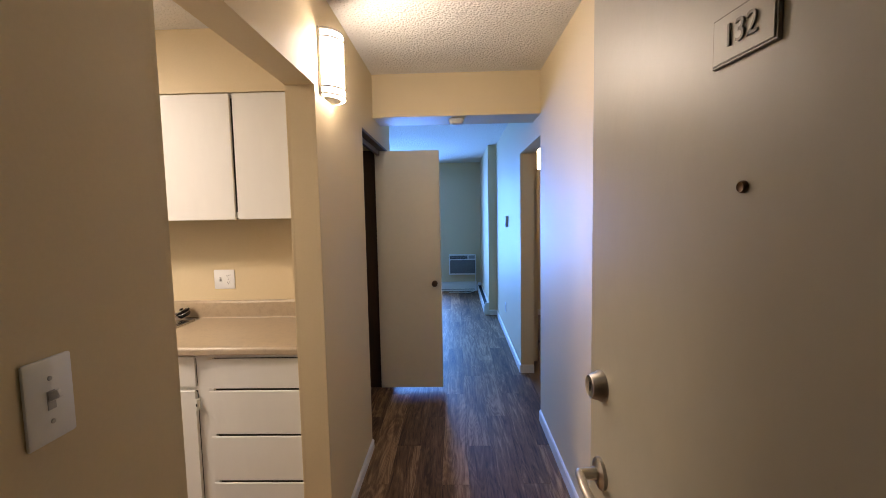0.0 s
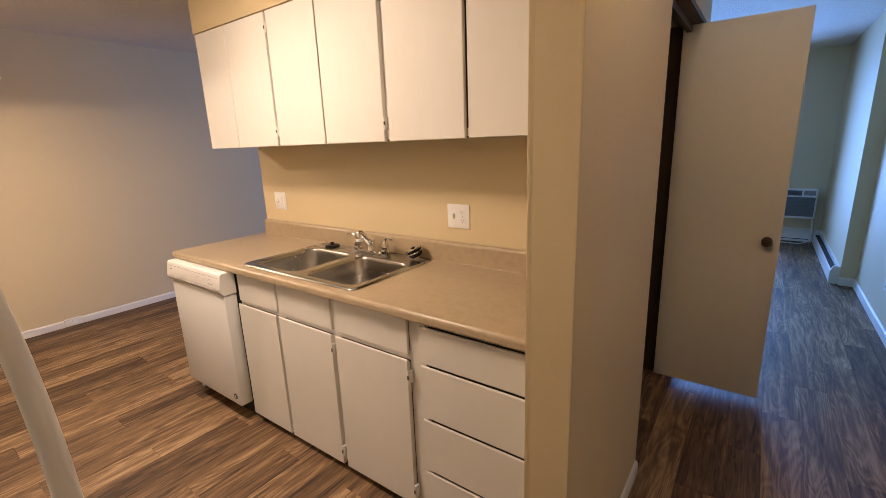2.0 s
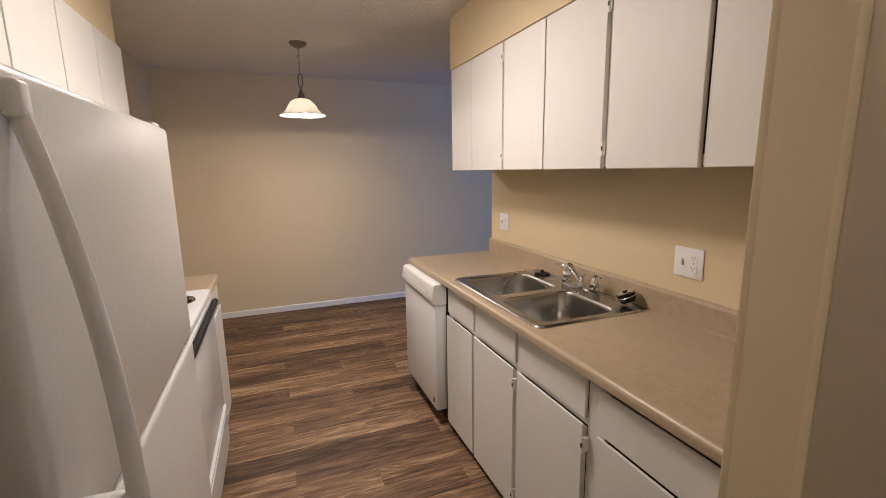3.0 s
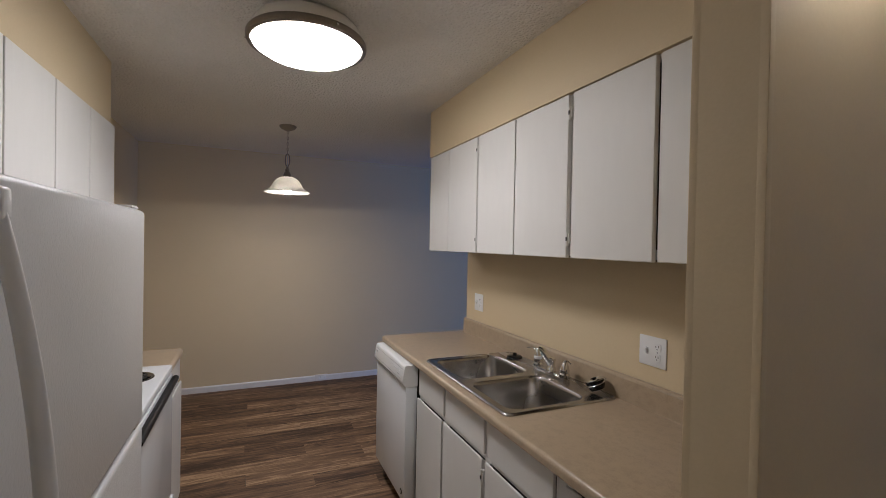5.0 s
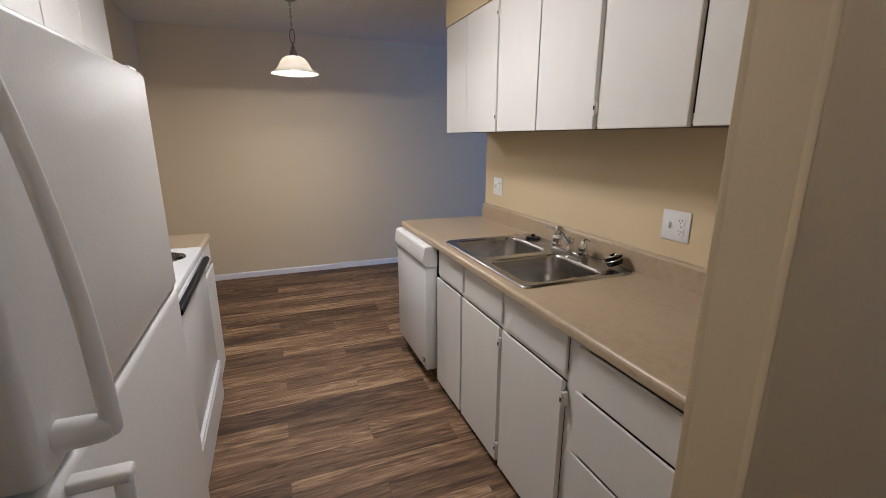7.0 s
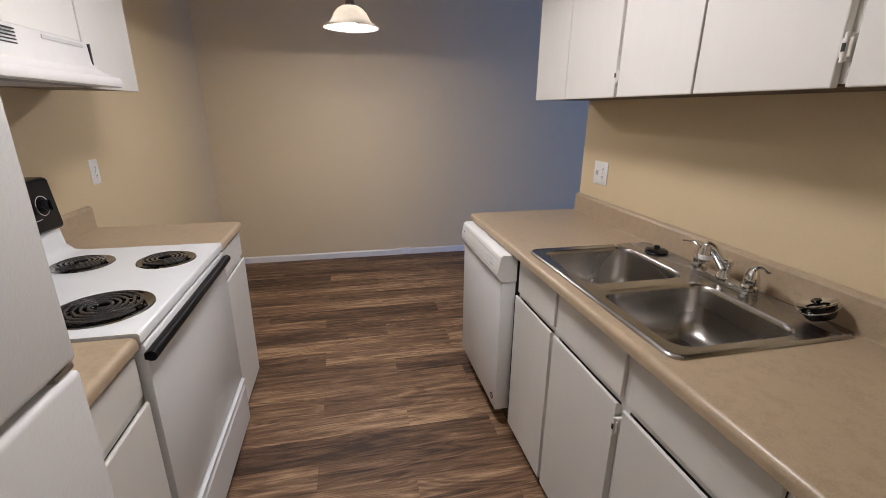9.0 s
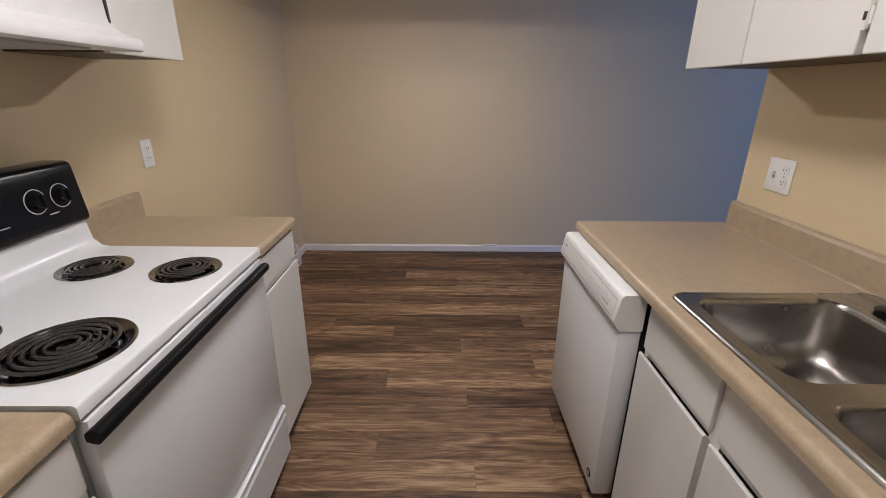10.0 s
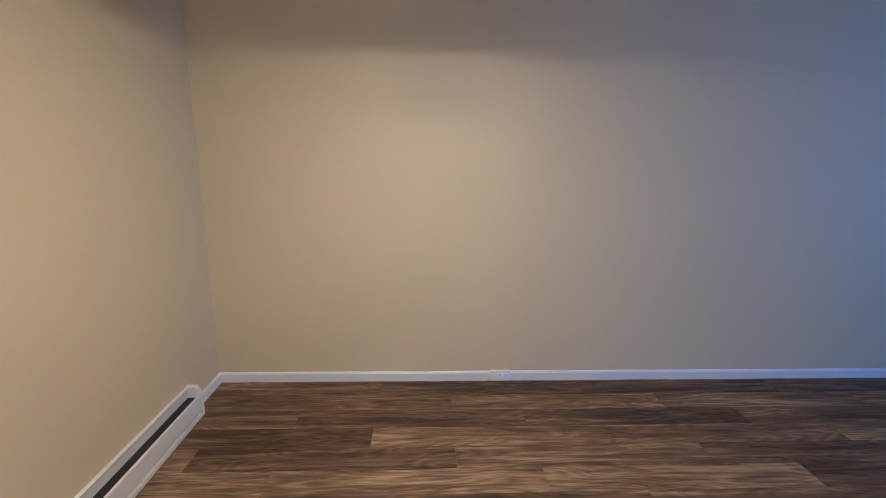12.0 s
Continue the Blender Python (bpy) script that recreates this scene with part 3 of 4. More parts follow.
part("aerator", lathe([(0, 1.042), (0.012, 1.041), (0.016, 1.036), (0.016, 1.012), (0.0185, 1.006), (0.0185, 0.984), (0.015, 0.980), (0, 0.980)], (-0.602, 3.551, 0), 18), CHROME, spout, smooth=True)
part("sleeve", lathe([(0.0188, 1.004), (0.0196, 1.002), (0.0196, 0.990), (0.0188, 0.988)], (-0.602, 3.551, 0), 18), PLASTIC, spout, "white plastic sleeve", smooth=True)
for hxp, d in ((-0.672, -1), (-0.468, 1)):
    hd = part("handle_base", lathe([(0.027, 0.932), (0.027, 0.942), (0.021, 0.948), (0.023, 0.957), (0.021, 0.970), (0.015, 0.990), (0.010, 1.001), (0, 1.004)], (hxp, 3.605, 0), 20), CHROME, fc, smooth=True)
    part("lever", tube([(hxp, 3.605, 0.988), (hxp + d * 0.010, 3.602, 1.006), (hxp + d * 0.030, 3.595, 1.016), (hxp + d * 0.050, 3.588, 1.014), (hxp + d * 0.066, 3.583, 1.010)], [0.011, 0.0095, 0.007, 0.006, 0.0055], 10, 0.7), CHROME, hd, smooth=True)
st = thing("sink_stopper", (-0.885, 3.60, 0.918), "black rubber sink stopper lying on the rim", "sink stopper")
part("disc", lathe([(0, 0.918), (0.042, 0.918), (0.044, 0.924), (0.036, 0.93), (0.012, 0.934), (0.01, 0.945), (0, 0.946)], (-0.885, 3.60, 0), 24), BLACK, st, smooth=True)
st = thing("sink_strainer", (-0.257, 3.615, 0.918), "black and chrome sink strainer basket standing on the rim", "sink strainer")
part("basket", lathe([(0, 0.9185), (0.027, 0.9185), (0.034, 0.928), (0.039, 0.948), (0.040, 0.953), (0, 0.953)], (-0.257, 3.612, 0), 24), BLACK, st, "black basket", smooth=True)
part("rim", lathe([(0.030, 0.953), (0.041, 0.955), (0.045, 0.960), (0.044, 0.963), (0.040, 0.961), (0.026, 0.956), (0.030, 0.953)], (-0.257, 3.612, 0), 28), CHROME, st, smooth=True)
part("knob", lathe([(0, 0.953), (0.006, 0.953), (0.006, 0.962), (0.012, 0.966), (0.012, 0.970), (0, 0.972)], (-0.257, 3.612, 0), 14), BLACK, st, smooth=True)
part("wire", tube([(-0.257 + 0.047 * math.cos(radians(k)), 3.612 + 0.047 * math.sin(radians(k)), 0.952 + 0.012 * math.sin(radians(k - 40))) for k in range(0, 361, 20)], 0.0022, 6, caps=False), CHROME, st, "bent chrome wire", smooth=True)
st.matrix_basis = pose(-0.257, 3.615, 0.9345, 10, -24, 0)

# dishwasher
dw = thing("dishwasher", (-1.375, 3.3, 0), "white built-in dishwasher with slim control panel", "dishwasher")
part("body", box(-1.680, -1.094, 3.1015, SINK_Y - 0.01, 0.09, 0.868), BLACK_M, dw)
part("door", box(-1.683, -1.088, 3.032, 3.101, 0.105, 0.751, 0.006, 2), ENAMEL, dw, smooth=True)
panel = part("control_panel", extrude_profile([(3.101, 0.752), (3.034, 0.752), (3.030, 0.7545), (3.0135, 0.778), (3.0122, 0.783), (3.0250, 0.855), (3.0275, 0.863), (3.033, 0.8685), (3.040, 0.870), (3.101, 0.870)], "x", -1.685, -1.086), PLASTIC, dw, smooth=True)


def on_panel(z, out=0.0):
    """The sloping face of the dishwasher's control panel at height z."""
    return 3.0122 + (z - 0.783) * 0.1778 - out


def panel_strip(x0, x1, z0, z1, material, out=0.0008, name="print", label=""):
    return part(name, extrude_profile([(on_panel(z0, out), z0), (on_panel(z1, out), z1), (on_panel(z1, -0.002), z1), (on_panel(z0, -0.002), z0)], "x", x0, x1), material, panel, label)


for z0, z1, xa, xb in ((0.8455, 0.8468, -1.664, -1.108), (0.791, 0.792, -1.658, -1.114)):
    panel_strip(xa, xb, z0, z1, MARK, 0.0005, "seam", "thin grey seam")
for xa in (-1.664, -1.1093):
    panel_strip(xa, xa + 0.0013, 0.793, 0.8455, MARK_L, 0.0004, "seam")
# Raised grey strip; its colour gives the white finger pocket its shade.
part("pocket_shade", extrude_profile([(3.0126, 0.7775), (3.0155, 0.7775), (3.0310, 0.7565), (3.0282, 0.7565)], "x", -1.52, -1.25), GREYPL, panel, "grey strip coloured as shade in the finger pocket")
part("pull_lip", extrude_profile([(3.0275, 0.7600), (3.0250, 0.7570), (3.0275, 0.7530), (3.0330, 0.7530), (3.0330, 0.7560)], "x", -1.528, -1.242), PLASTIC, panel, smooth=True)
for k, (bx, bw) in enumerate(((-1.335, 0.022), (-1.305, 0.010), (-1.262, 0.022), (-1.232, 0.012), (-1.215, 0.010), (-1.20, 0.030))):
    z = 0.822 + 0.006 * (k % 2)
    panel_strip(bx, bx + bw, z, z + 0.0035, MARK_L)
panel_strip(-1.20, -1.155, 0.806, 0.8085, MARK)
part("button", lathe([(0.0055, 0), (0.005, 0.002), (0, 0.0022)], (-1.160, on_panel(0.823), 0.823), 14, pose(0, 0, 0, 90, 0, 0)), PLASTIC, panel)
panel_strip(-1.648, -1.628, 0.824, 0.831, MARK, 0.0009, "badge")
part("emblem", lathe([(0.008, 0), (0.016, 0), (0.015, 0.003), (0.009, 0.003)], (-1.135, 3.0322, 0.155), 24, pose(0, 0, 0, 90, 0, 0)), BLACK_M, dw, "round dark emblem ring")
part("toe_panel", box(-1.683, -1.083, 3.119, 3.14, 0, 0.10), KICK, dw)
part("end_panel", box(-1.705, -1.687, 3.10, SINK_Y - 0.003, 0, 0.87), CAB, dw)

# wall cabinets above the sink
UY = 3.415


def wall_unit(x0, x1, yb, yf, z0, z1, doors, label, group, hinges=()):
    s = 1 if yf > yb else -1
    c = thing("wall_cabinet", ((x0 + x1) / 2, yb, z0), label, "cabinet", group)
    carcass(c, x0, x1, yb, yf, z0 + 0.008, z1, ())
    part("bottom_panel", box(x0 + 0.002, x1 - 0.002, min(yb, yf), max(yb, yf), z0 + 0.003, z0 + 0.008), BROWN, c, "dark brown underside")
    for a, b in doors:
        d = slab(c, "door", a, b, z0, z1 - 0.004, yf, s, 0.02)
        for hx in hinges:
            if a - 0.03 < hx < b + 0.03 and abs(hx - b) < 0.03:
                for z in (z0 + 0.075, z1 - 0.08):
                    hinge(d, hx, yf, z, s)
    return c


LBL = "white painted wall cabinet with flat overlay doors"
wall_unit(-1.682, -0.978, SINK_Y - 0.003, UY, 1.497, 2.15, ((-1.684, -1.372), (-1.367, -0.993)), LBL, "wall cabinets by the sink", (-0.983,))
wall_unit(-0.977, -0.211, SINK_Y - 0.003, UY, 1.497, 2.15, ((-0.974, -0.610), (-0.601, -0.224)), LBL, "wall cabinets by the sink", (-0.212,))
c = wall_unit(-0.210, 0.657, SINK_Y - 0.003, UY, 1.497, 2.15, ((-0.197, 0.184),), "white painted wall cabinet with one door and filler panel", "wall cabinets by the sink")
part("filler", box(0.196, 0.656, UY - 0.012, UY - 0.003, 1.498, 2.148, 0.002), CAB, c)

# ---- kitchen: range side ----
RF = 1.868
toe_kick(-0.555, -0.19, SOUTH_Y + 0.05, RF, 1, 0.09)
toe_kick(-1.735, -1.352, SOUTH_Y + 0.05, RF, 1, 0.09)
for x0, x1 in ((-0.555, -0.19), (-1.72, -1.352)):
    c = thing("base_cabinet", ((x0 + x1) / 2, RF, 0.09), "white painted narrow base cabinet with drawer and door beside the range", "cabinet", "base cabinets by the range")
    carcass(c, x0, x1, SOUTH_Y + 0.003, RF, 0.09, 0.868, ((0.72, 0.75),))
    slab(c, "drawer", x0 + 0.006, x1 - 0.012, 0.748, 0.860, RF, 1, 0.012)
    slab(c, "door", x0 + 0.006, x1 - 0.012, 0.085, 0.730, RF, 1, 0.02, lip=True)
    t = thing("worktop", ((x0 + x1) / 2, 1.55, 0.872), "short beige speckled laminate worktop beside the range", "countertop", "worktops by the range")
    xe = x0 - 0.018 if x0 < -1 else x0
    part("top", extrude_profile(rounded_front(1.89, SOUTH_Y + 0.002, 1), "x", xe, x1), LAMINATE, t, smooth=True)
    part("backsplash", extrude_profile(splash_outline(SOUTH_Y + 0.002, 1), "x", xe, x1), LAMINATE, t)

# range
RX0, RX1 = -1.346, -0.562
rg = thing("electric_range", (-0.954, 1.6, 0), "white electric coil range with black backguard and black handle", "range")
part("body", box(RX0 + 0.004, RX1 - 0.004, 1.27, 1.862, 0.05, 0.885), ENAMEL, rg)
for fx in (RX0 + 0.03, RX1 - 0.07):
    part("foot", box(fx, fx + 0.04, 1.3, 1.8, 0, 0.05), KICK, rg)
part("cooktop", extrude_profile([(1.262, 0.886), (1.890, 0.886), (1.894, 0.888), (1.894, 0.910), (1.8915, 0.9145), (1.886, 0.917), (1.40, 0.917), (1.37, 0.922), (1.345, 0.945), (1.335, 1.01), (1.262, 1.015)], "x", RX0, RX1), ENAMEL, rg, smooth=True)
part("oven_door", box(RX0 + 0.006, RX1 - 0.006, 1.866, 1.898, 0.275, 0.879, 0.006, 2), ENAMEL, rg, smooth=True)
part("handle", extrude_profile([(1.897, 0.846), (1.910, 0.841), (1.919, 0.841), (1.924, 0.845), (1.926, 0.853), (1.924, 0.862), (1.918, 0.867), (1.909, 0.868), (1.897, 0.862)], "x", RX0 + 0.018, RX1 + 0.006), BLACK_S, rg, "black plastic oven handle", smooth=True)
part("storage_drawer", extrude_profile([(1.866, 0.05), (1.9, 0.05), (1.906, 0.056), (1.906, 0.225), (1.895, 0.238), (1.895, 0.248), (1.908, 0.256), (1.908, 0.266), (1.9, 0.27), (1.866, 0.27)], "x", RX0 + 0.006, RX1 - 0.006), ENAMEL, rg)
part("vent_gap", box(RX0 + 0.008, RX1 - 0.008, 1.866, 1.88, 0.8795, 0.8855), BLACK_M, rg)
bg = part("backguard", extrude_profile([(1.255, 1.012), (1.345, 1.012), (1.352, 1.02), (1.352, 1.034), (1.336, 1.188), (1.330, 1.197), (1.318, 1.201), (1.255, 1.201)], "x", RX0 - 0.002, RX1 + 0.002), BLACK, rg, "black glossy control panel", smooth=True)
TILTM = pose(0, 0, 0, -84.1, 0, 0)
for kx in (-1.272, -1.185, -0.955, -0.72, -0.635):
    at = (kx, 1.3445, 1.108)
    kn = part("knob", lathe([(0.026, 0), (0.026, 0.003), (0.021, 0.004), (0.019, 0.022), (0.016, 0.025), (0, 0.025)], at, 22, TILTM), BLACK, bg, smooth=True)
    part("dial_ring", lathe([(0.036, 0.0008), (0.036, 0.0016), (0.0335, 0.0016), (0.0335, 0.0008), (0.036, 0.0008)], at, 30, TILTM), MARK_L, bg, "printed grey dial ring")
    own = box(-0.004, 0.004, -0.019, 0.019, 0.024, 0.032, 0.0015)
    bmesh.ops.transform(own, matrix=Matrix.Translation(at) @ TILTM, verts=own.verts)
    part("grip", own, BLACK, kn)
for kx in (-1.23, -1.07, -0.85):
    own = box(-0.016, 0.016, -0.0012, 0.0012, 0, 0.0012)
    bmesh.ops.transform(own, matrix=Matrix.Translation((kx, 1.349, 1.063)) @ TILTM, verts=own.verts)
    part("print", own, MARK_L, bg)


def burner(cx, cy, R):
    z = 0.917
    pan = part("drip_pan", lathe([(R, z + 0.001), (R - 0.002, z + 0.0045), (R - 0.008, z + 0.0045), (R - 0.015, z + 0.001), (R * 0.5, z + 0.0006), (0.02, z + 0.0006), (0, z + 0.0006)], (cx, cy, 0), 40), DRIP, rg, "shiny drip pan with spills", smooth=True)
    turns = 4.2 if R < 0.12 else 5.2
    pts = []
    n = int(turns * 22)
    for k in range(n + 1):
        a = 2 * math.pi * k / 22
        r = 0.018 + (R - 0.018 - 0.018) * k / n
        pts.append((cx + r * math.cos(a), cy + r * math.sin(a), z + 0.0095))
    coil = part("coil", tube(pts, 0.0048, 8, 0.8), COIL, pan, "black spiral heating coil", smooth=True)
    coil.parent = pan
    part("spider", boxes(*[(cx - 0.003, cx + 0.003, cy - R * 0.85, cy + R * 0.85, z + 0.001, z + 0.004), (cx - R * 0.85, cx + R * 0.85, cy - 0.003, cy + 0.003, z + 0.001, z + 0.004)]), DRIP, pan)


for cx, cy, R in ((-1.154, 1.488, 0.096), (-1.148, 1.758, 0.096), (-0.735, 1.740, 0.124), (-0.74, 1.475, 0.096)):
    burner(cx, cy, R)

# range hood
hd = thing("range_hood", (-0.95, 1.4, 1.51), "white under-cabinet range hood with vent slots", "range hood")
part("shell", extrude_profile([(SOUTH_Y + 0.003, 1.53), (1.64, 1.512), (1.652, 1.516), (1.655, 1.53), (1.648, 1.545), (1.60, 1.562), (1.583, 1.575), (1.578, 1.60), (1.575, 1.655), (SOUTH_Y + 0.003, 1.655)], "x", -1.335, -0.575), HOODPAINT, hd, smooth=True)
part("filter", box(-1.2, -0.7, 1.30, 1.60, 1.508, 1.516), GREYPL, hd)
for g in range(2):
    for k in range(5):
        part("vent_slot", box(-0.955 + g * 0.105, -0.86 + g * 0.105, 1.572, 1.5792, 1.606 + k * 0.009, 1.6095 + k * 0.009), BLACK_M, hd)
part("residue", box(-1.285, -1.07, 1.5765, 1.5787, 1.636, 1.648, 0.0008), MARK_L, hd, "grey worn sticker strip")
part("trim_line", box(-1.325, -1.318, 1.574, 1.582, 1.585, 1.652), BLACK_M, hd)
UYL = 1.545
GL = "wall cabinets by the range"
wall_unit(-1.695, -1.338, SOUTH_Y + 0.003, UYL, 1.51, 2.146, ((-1.693, -1.318),), "white painted wall cabinet at the end of the range run", GL)
wall_unit(-1.336, -0.562, SOUTH_Y + 0.003, UYL, 1.657, 2.146, ((-1.308, -0.940), (-0.930, -0.566)), "white painted wall cabinet above the range hood", GL)
wall_unit(-0.560, -0.180, SOUTH_Y + 0.003, UYL, 1.51, 2.146, ((-0.556, -0.186),), LBL, GL, )
wall_unit(-0.178, 0.655, SOUTH_Y + 0.003, UYL, 1.69, 2.146, ((-0.172, 0.238), (0.246, 0.65)), "white painted wall cabinet above the refrigerator", GL)

# refrigerator
fr = thing("refrigerator", (0.23, 1.6, 0), "white top-freezer refrigerator with pebbled doors and curved handles", "refrigerator")
FX0, FX1 = -0.153, 0.612
part("body", box(FX0 + 0.003, FX1 - 0.003, SOUTH_Y + 0.02, 1.925, 0.03, 1.60, 0.006, 2), FRIDGE, fr)
part("gasket", boxes((FX0 + 0.015, FX1 - 0.015, 1.925, 1.938, 0.11, 1.065), (FX0 + 0.015, FX1 - 0.015, 1.925, 1.938, 1.09, 1.60)), GREYPL, fr)
fz = part("freezer_door", box(FX0, FX1, 1.938, 2.002, 1.082, 1.612, 0.012, 3), FRIDGE, fr, smooth=True)
fd = part("fridge_door", box(FX0, FX1, 1.938, 2.002, 0.10, 1.070, 0.012, 3), FRIDGE, fr, smooth=True)
part("hinge_cover", box(FX0 + 0.01, FX0 + 0.06, 1.93, 1.99, 1.612, 1.622, 0.004), PLASTIC, fr)
part("hinge_plate", box(FX0 + 0.005, FX0 + 0.05, 1.94, 1.995, 1.072, 1.08), NICKEL, fr)
part("grille", box(FX0 + 0.01, FX1 - 0.01, 1.93, 1.95, 0.01, 0.095), KICK, fr)


def arch(door, z0, z1, low_first):
    """A bowed grip that leans off the door; its far end stands on a round stub, the near end meets the door."""
    pts, rad = [], []
    for k in range(21):
        u = k / 20
        w = u if low_first else 1 - u
        pts.append(Vector((0.566, 2.006 + 0.050 * (1 - w ** 2.1), z0 + (z1 - z0) * u)))
        rad.append(0.0115 - 0.0025 * w)
    pts = [pts[0] + Vector((0, 0, -0.007))] + pts + [pts[-1] + Vector((0, 0, 0.006))]
    rad = [rad[0] * 0.6] + rad + [rad[-1] * 0.6]
    part("handle", tube(pts, rad, 16, 0.8), PLASTIC, door, "white curved handle", smooth=True)
    z = z0 if low_first else z1
    if low_first:
        part("mount", lathe([(0.019, 0), (0.0185, 0.035), (0.017, 0.05), (0.012, 0.058), (0, 0.060)], (0.566, 2.0, z + 0.004), 22, pose(0, 0, 0, -90, 0, 0)), PLASTIC, door, smooth=True)
    else:
        part("mount", box(0.553, 0.579, 1.998, 2.068, z - 0.006, z + 0.011, 0.005, 3), PLASTIC, door, smooth=True)
    far = z1 if low_first else z0
    part("end_cap", box(0.553, 0.579, 1.999, 2.018, far - 0.022, far + 0.016, 0.006, 3), PLASTIC, door, smooth=True)


arch(fz, 1.118, 1.578, True)
arch(fd, 0.50, 1.050, False)

# ---- lamps ----
pn = thing("pendant_lamp", (-2.56, 2.5, 1.93), "hanging lamp with alabaster glass bell shade on nickel chain", "pendant lamp")
PX, PY = -2.56, 2.5
part("canopy", lathe([(0, 2.43), (0.02, 2.432), (0.055, 2.448), (0.066, 2.462), (0.066, 2.47)], (PX, PY, 0), 28), OLDNICKEL, pn, smooth=True)
bm = bmesh.new()
z, k = 2.43, 0
while z > 2.262:
    a = (0, 0.006)[k % 2]
    pts = []
    for i in range(13):
        t = 2 * math.pi * i / 12
        u, v = 0.007 * math.cos(t), 0.014 * math.sin(t)
        pts.append((PX + (u if k % 2 else 0), PY + (0 if k % 2 else u), z - 0.012 + v))
    tube(pts, 0.0017, 6, bm=bm, caps=False)
    z -= 0.0225
    k += 1
part("chain", bm, OLDNICKEL, pn, smooth=True)
part("cord", tube([(PX, PY, 2.43), (PX + 0.003, PY, 2.35), (PX, PY, 2.145)], 0.0022, 6), GREYPL, pn)
part("loop", tube([(PX + 0.004 * math.sin(t), PY + 0.017 * math.cos(t), 2.196 + 0.05 * math.sin(t)) for t in [2 * math.pi * i / 16 for i in range(17)]], 0.0042, 8, caps=False), OLDNICKEL, pn, smooth=True)
part("socket_cap", lathe([(0, 2.146), (0.008, 2.144), (0.01, 2.128), (0.018, 2.120), (0.014, 2.106), (0.022, 2.098), (0.03, 2.076), (0.033, 2.060), (0, 2.060)], (PX, PY, 0), 22), OLDNICKEL, pn, smooth=True)
outer = [(0.030, 2.061), (0.054, 2.056), (0.082, 2.040), (0.102, 2.015), (0.115, 1.990), (0.129, 1.968), (0.148, 1.953), (0.167, 1.944), (0.174, 1.938)]
inner = [(r - 0.004, h - 0.004) for r, h in outer[::-1]]
part("shade", lathe(outer + inner, (PX, PY, 0), 48), SHADE, pn, "frosted alabaster glass bell shade", smooth=True)
bulb = part("bulb", lathe([(0.034, 1.942), (0.034, 1.964), (0.024, 1.988), (0.015, 2.018), (0.013, 2.060)], (PX, PY, 0), 20), BULB_SIDE, pn, "lit bulb", smooth=True)
part("lens", lathe([(0, 1.9290), (0.012, 1.9302), (0.022, 1.9335), (0.030, 1.9382), (0.034, 1.942)], (PX, PY, 0), 20), BULB, bulb, "bright end of the bulb", smooth=True)

DX, DY, DZ = -0.755, 2.455, TOP - 0.085     # ceiling lamp, its ring's height
dm = thing("ceiling_light", (DX, DY, TOP), "round ceiling lamp with white pan and dark nickel ring", "ceiling lamp")
part("pan", lathe([(0.125, TOP), (0.17, TOP - 0.006), (0.203, TOP - 0.025), (0.222, TOP - 0.055), (0.227, DZ + 0.002), (0.18, DZ + 0.004), (0, DZ + 0.004)], (DX, DY, 0), 48), TRIM, dm, "white ceiling pan", smooth=True)
part("ring", lathe([(0.221, DZ + 0.003), (0.237, DZ + 0.002), (0.243, DZ - 0.006), (0.243, DZ - 0.018), (0.239, DZ - 0.026), (0.227, DZ - 0.030), (0.220, DZ - 0.026), (0.218, DZ - 0.004)], (DX, DY, 0), 56), OLDNICKEL, dm, "dark nickel ring", smooth=True)
part("diffuser", lathe([(0.221, DZ - 0.022), (0.215, DZ - 0.034), (0.188, DZ - 0.050), (0.136, DZ - 0.065), (0.068, DZ - 0.074), (0, DZ - 0.077)], (DX, DY, 0), 48), DOME_GL, dm, "glowing white glass bowl", smooth=True)
for a in (20, 140, 260):
    part("clip", lathe([(0, 0), (0.006, 0.002), (0.006, 0.008), (0, 0.01)], (DX + 0.2425 * math.cos(radians(a)), DY + 0.2425 * math.sin(radians(a)), DZ - 0.018), 10), CHROME, dm)


def sconce(m):
    """Half-round wall lamp; local x out of the wall, z up, base at 0."""
    s = thing("wall_lamp", (0, 0, 0), "lit half-round wall lamp with white glass and nickel bands", "wall lamp", "half-round wall lamps")
    part("back_plate", box(0, 0.012, -0.094, 0.094, 0, 0.28, 0.003), NICKEL, s)

    def half(r0, r1, z0, z1, caps=True, k=20):
        own = bmesh.new()
        lo = [(r0 * math.sin(math.pi * i / k) + 0.012, -r1 * math.cos(math.pi * i / k)) for i in range(k + 1)]
        a = [own.verts.new((x, y, z0)) for x, y in lo]
        b = [own.verts.new((x, y, z1)) for x, y in lo]
        for i in range(k):
            own.faces.new((a[i], a[i + 1], b[i + 1], b[i]))
        if caps:
            own.faces.new(a[::-1])
            own.faces.new(b)
        return own
    part("diffuser", half(0.071, 0.088, 0.001, 0.268), SCONCE_GL, s, "glowing white glass", smooth=True)
    part("end_plate", half(0.056, 0.072, -0.003, 0.003), NICKEL, s, "satin nickel plate under the glass", smooth=True)
    for z0, z1, caps in ((0.004, 0.012, False), (0.034, 0.043, False), (0.237, 0.246, False), (0.268, 0.278, True)):
        part("band", half(0.074, 0.091, z0, z1, caps), NICKEL, s, "satin nickel band", smooth=True)
    s.matrix_world = m
    return s


sconce(pose(XL, 3.08, 2.015))
sconce(pose(2.15, 5.75, 1.95))

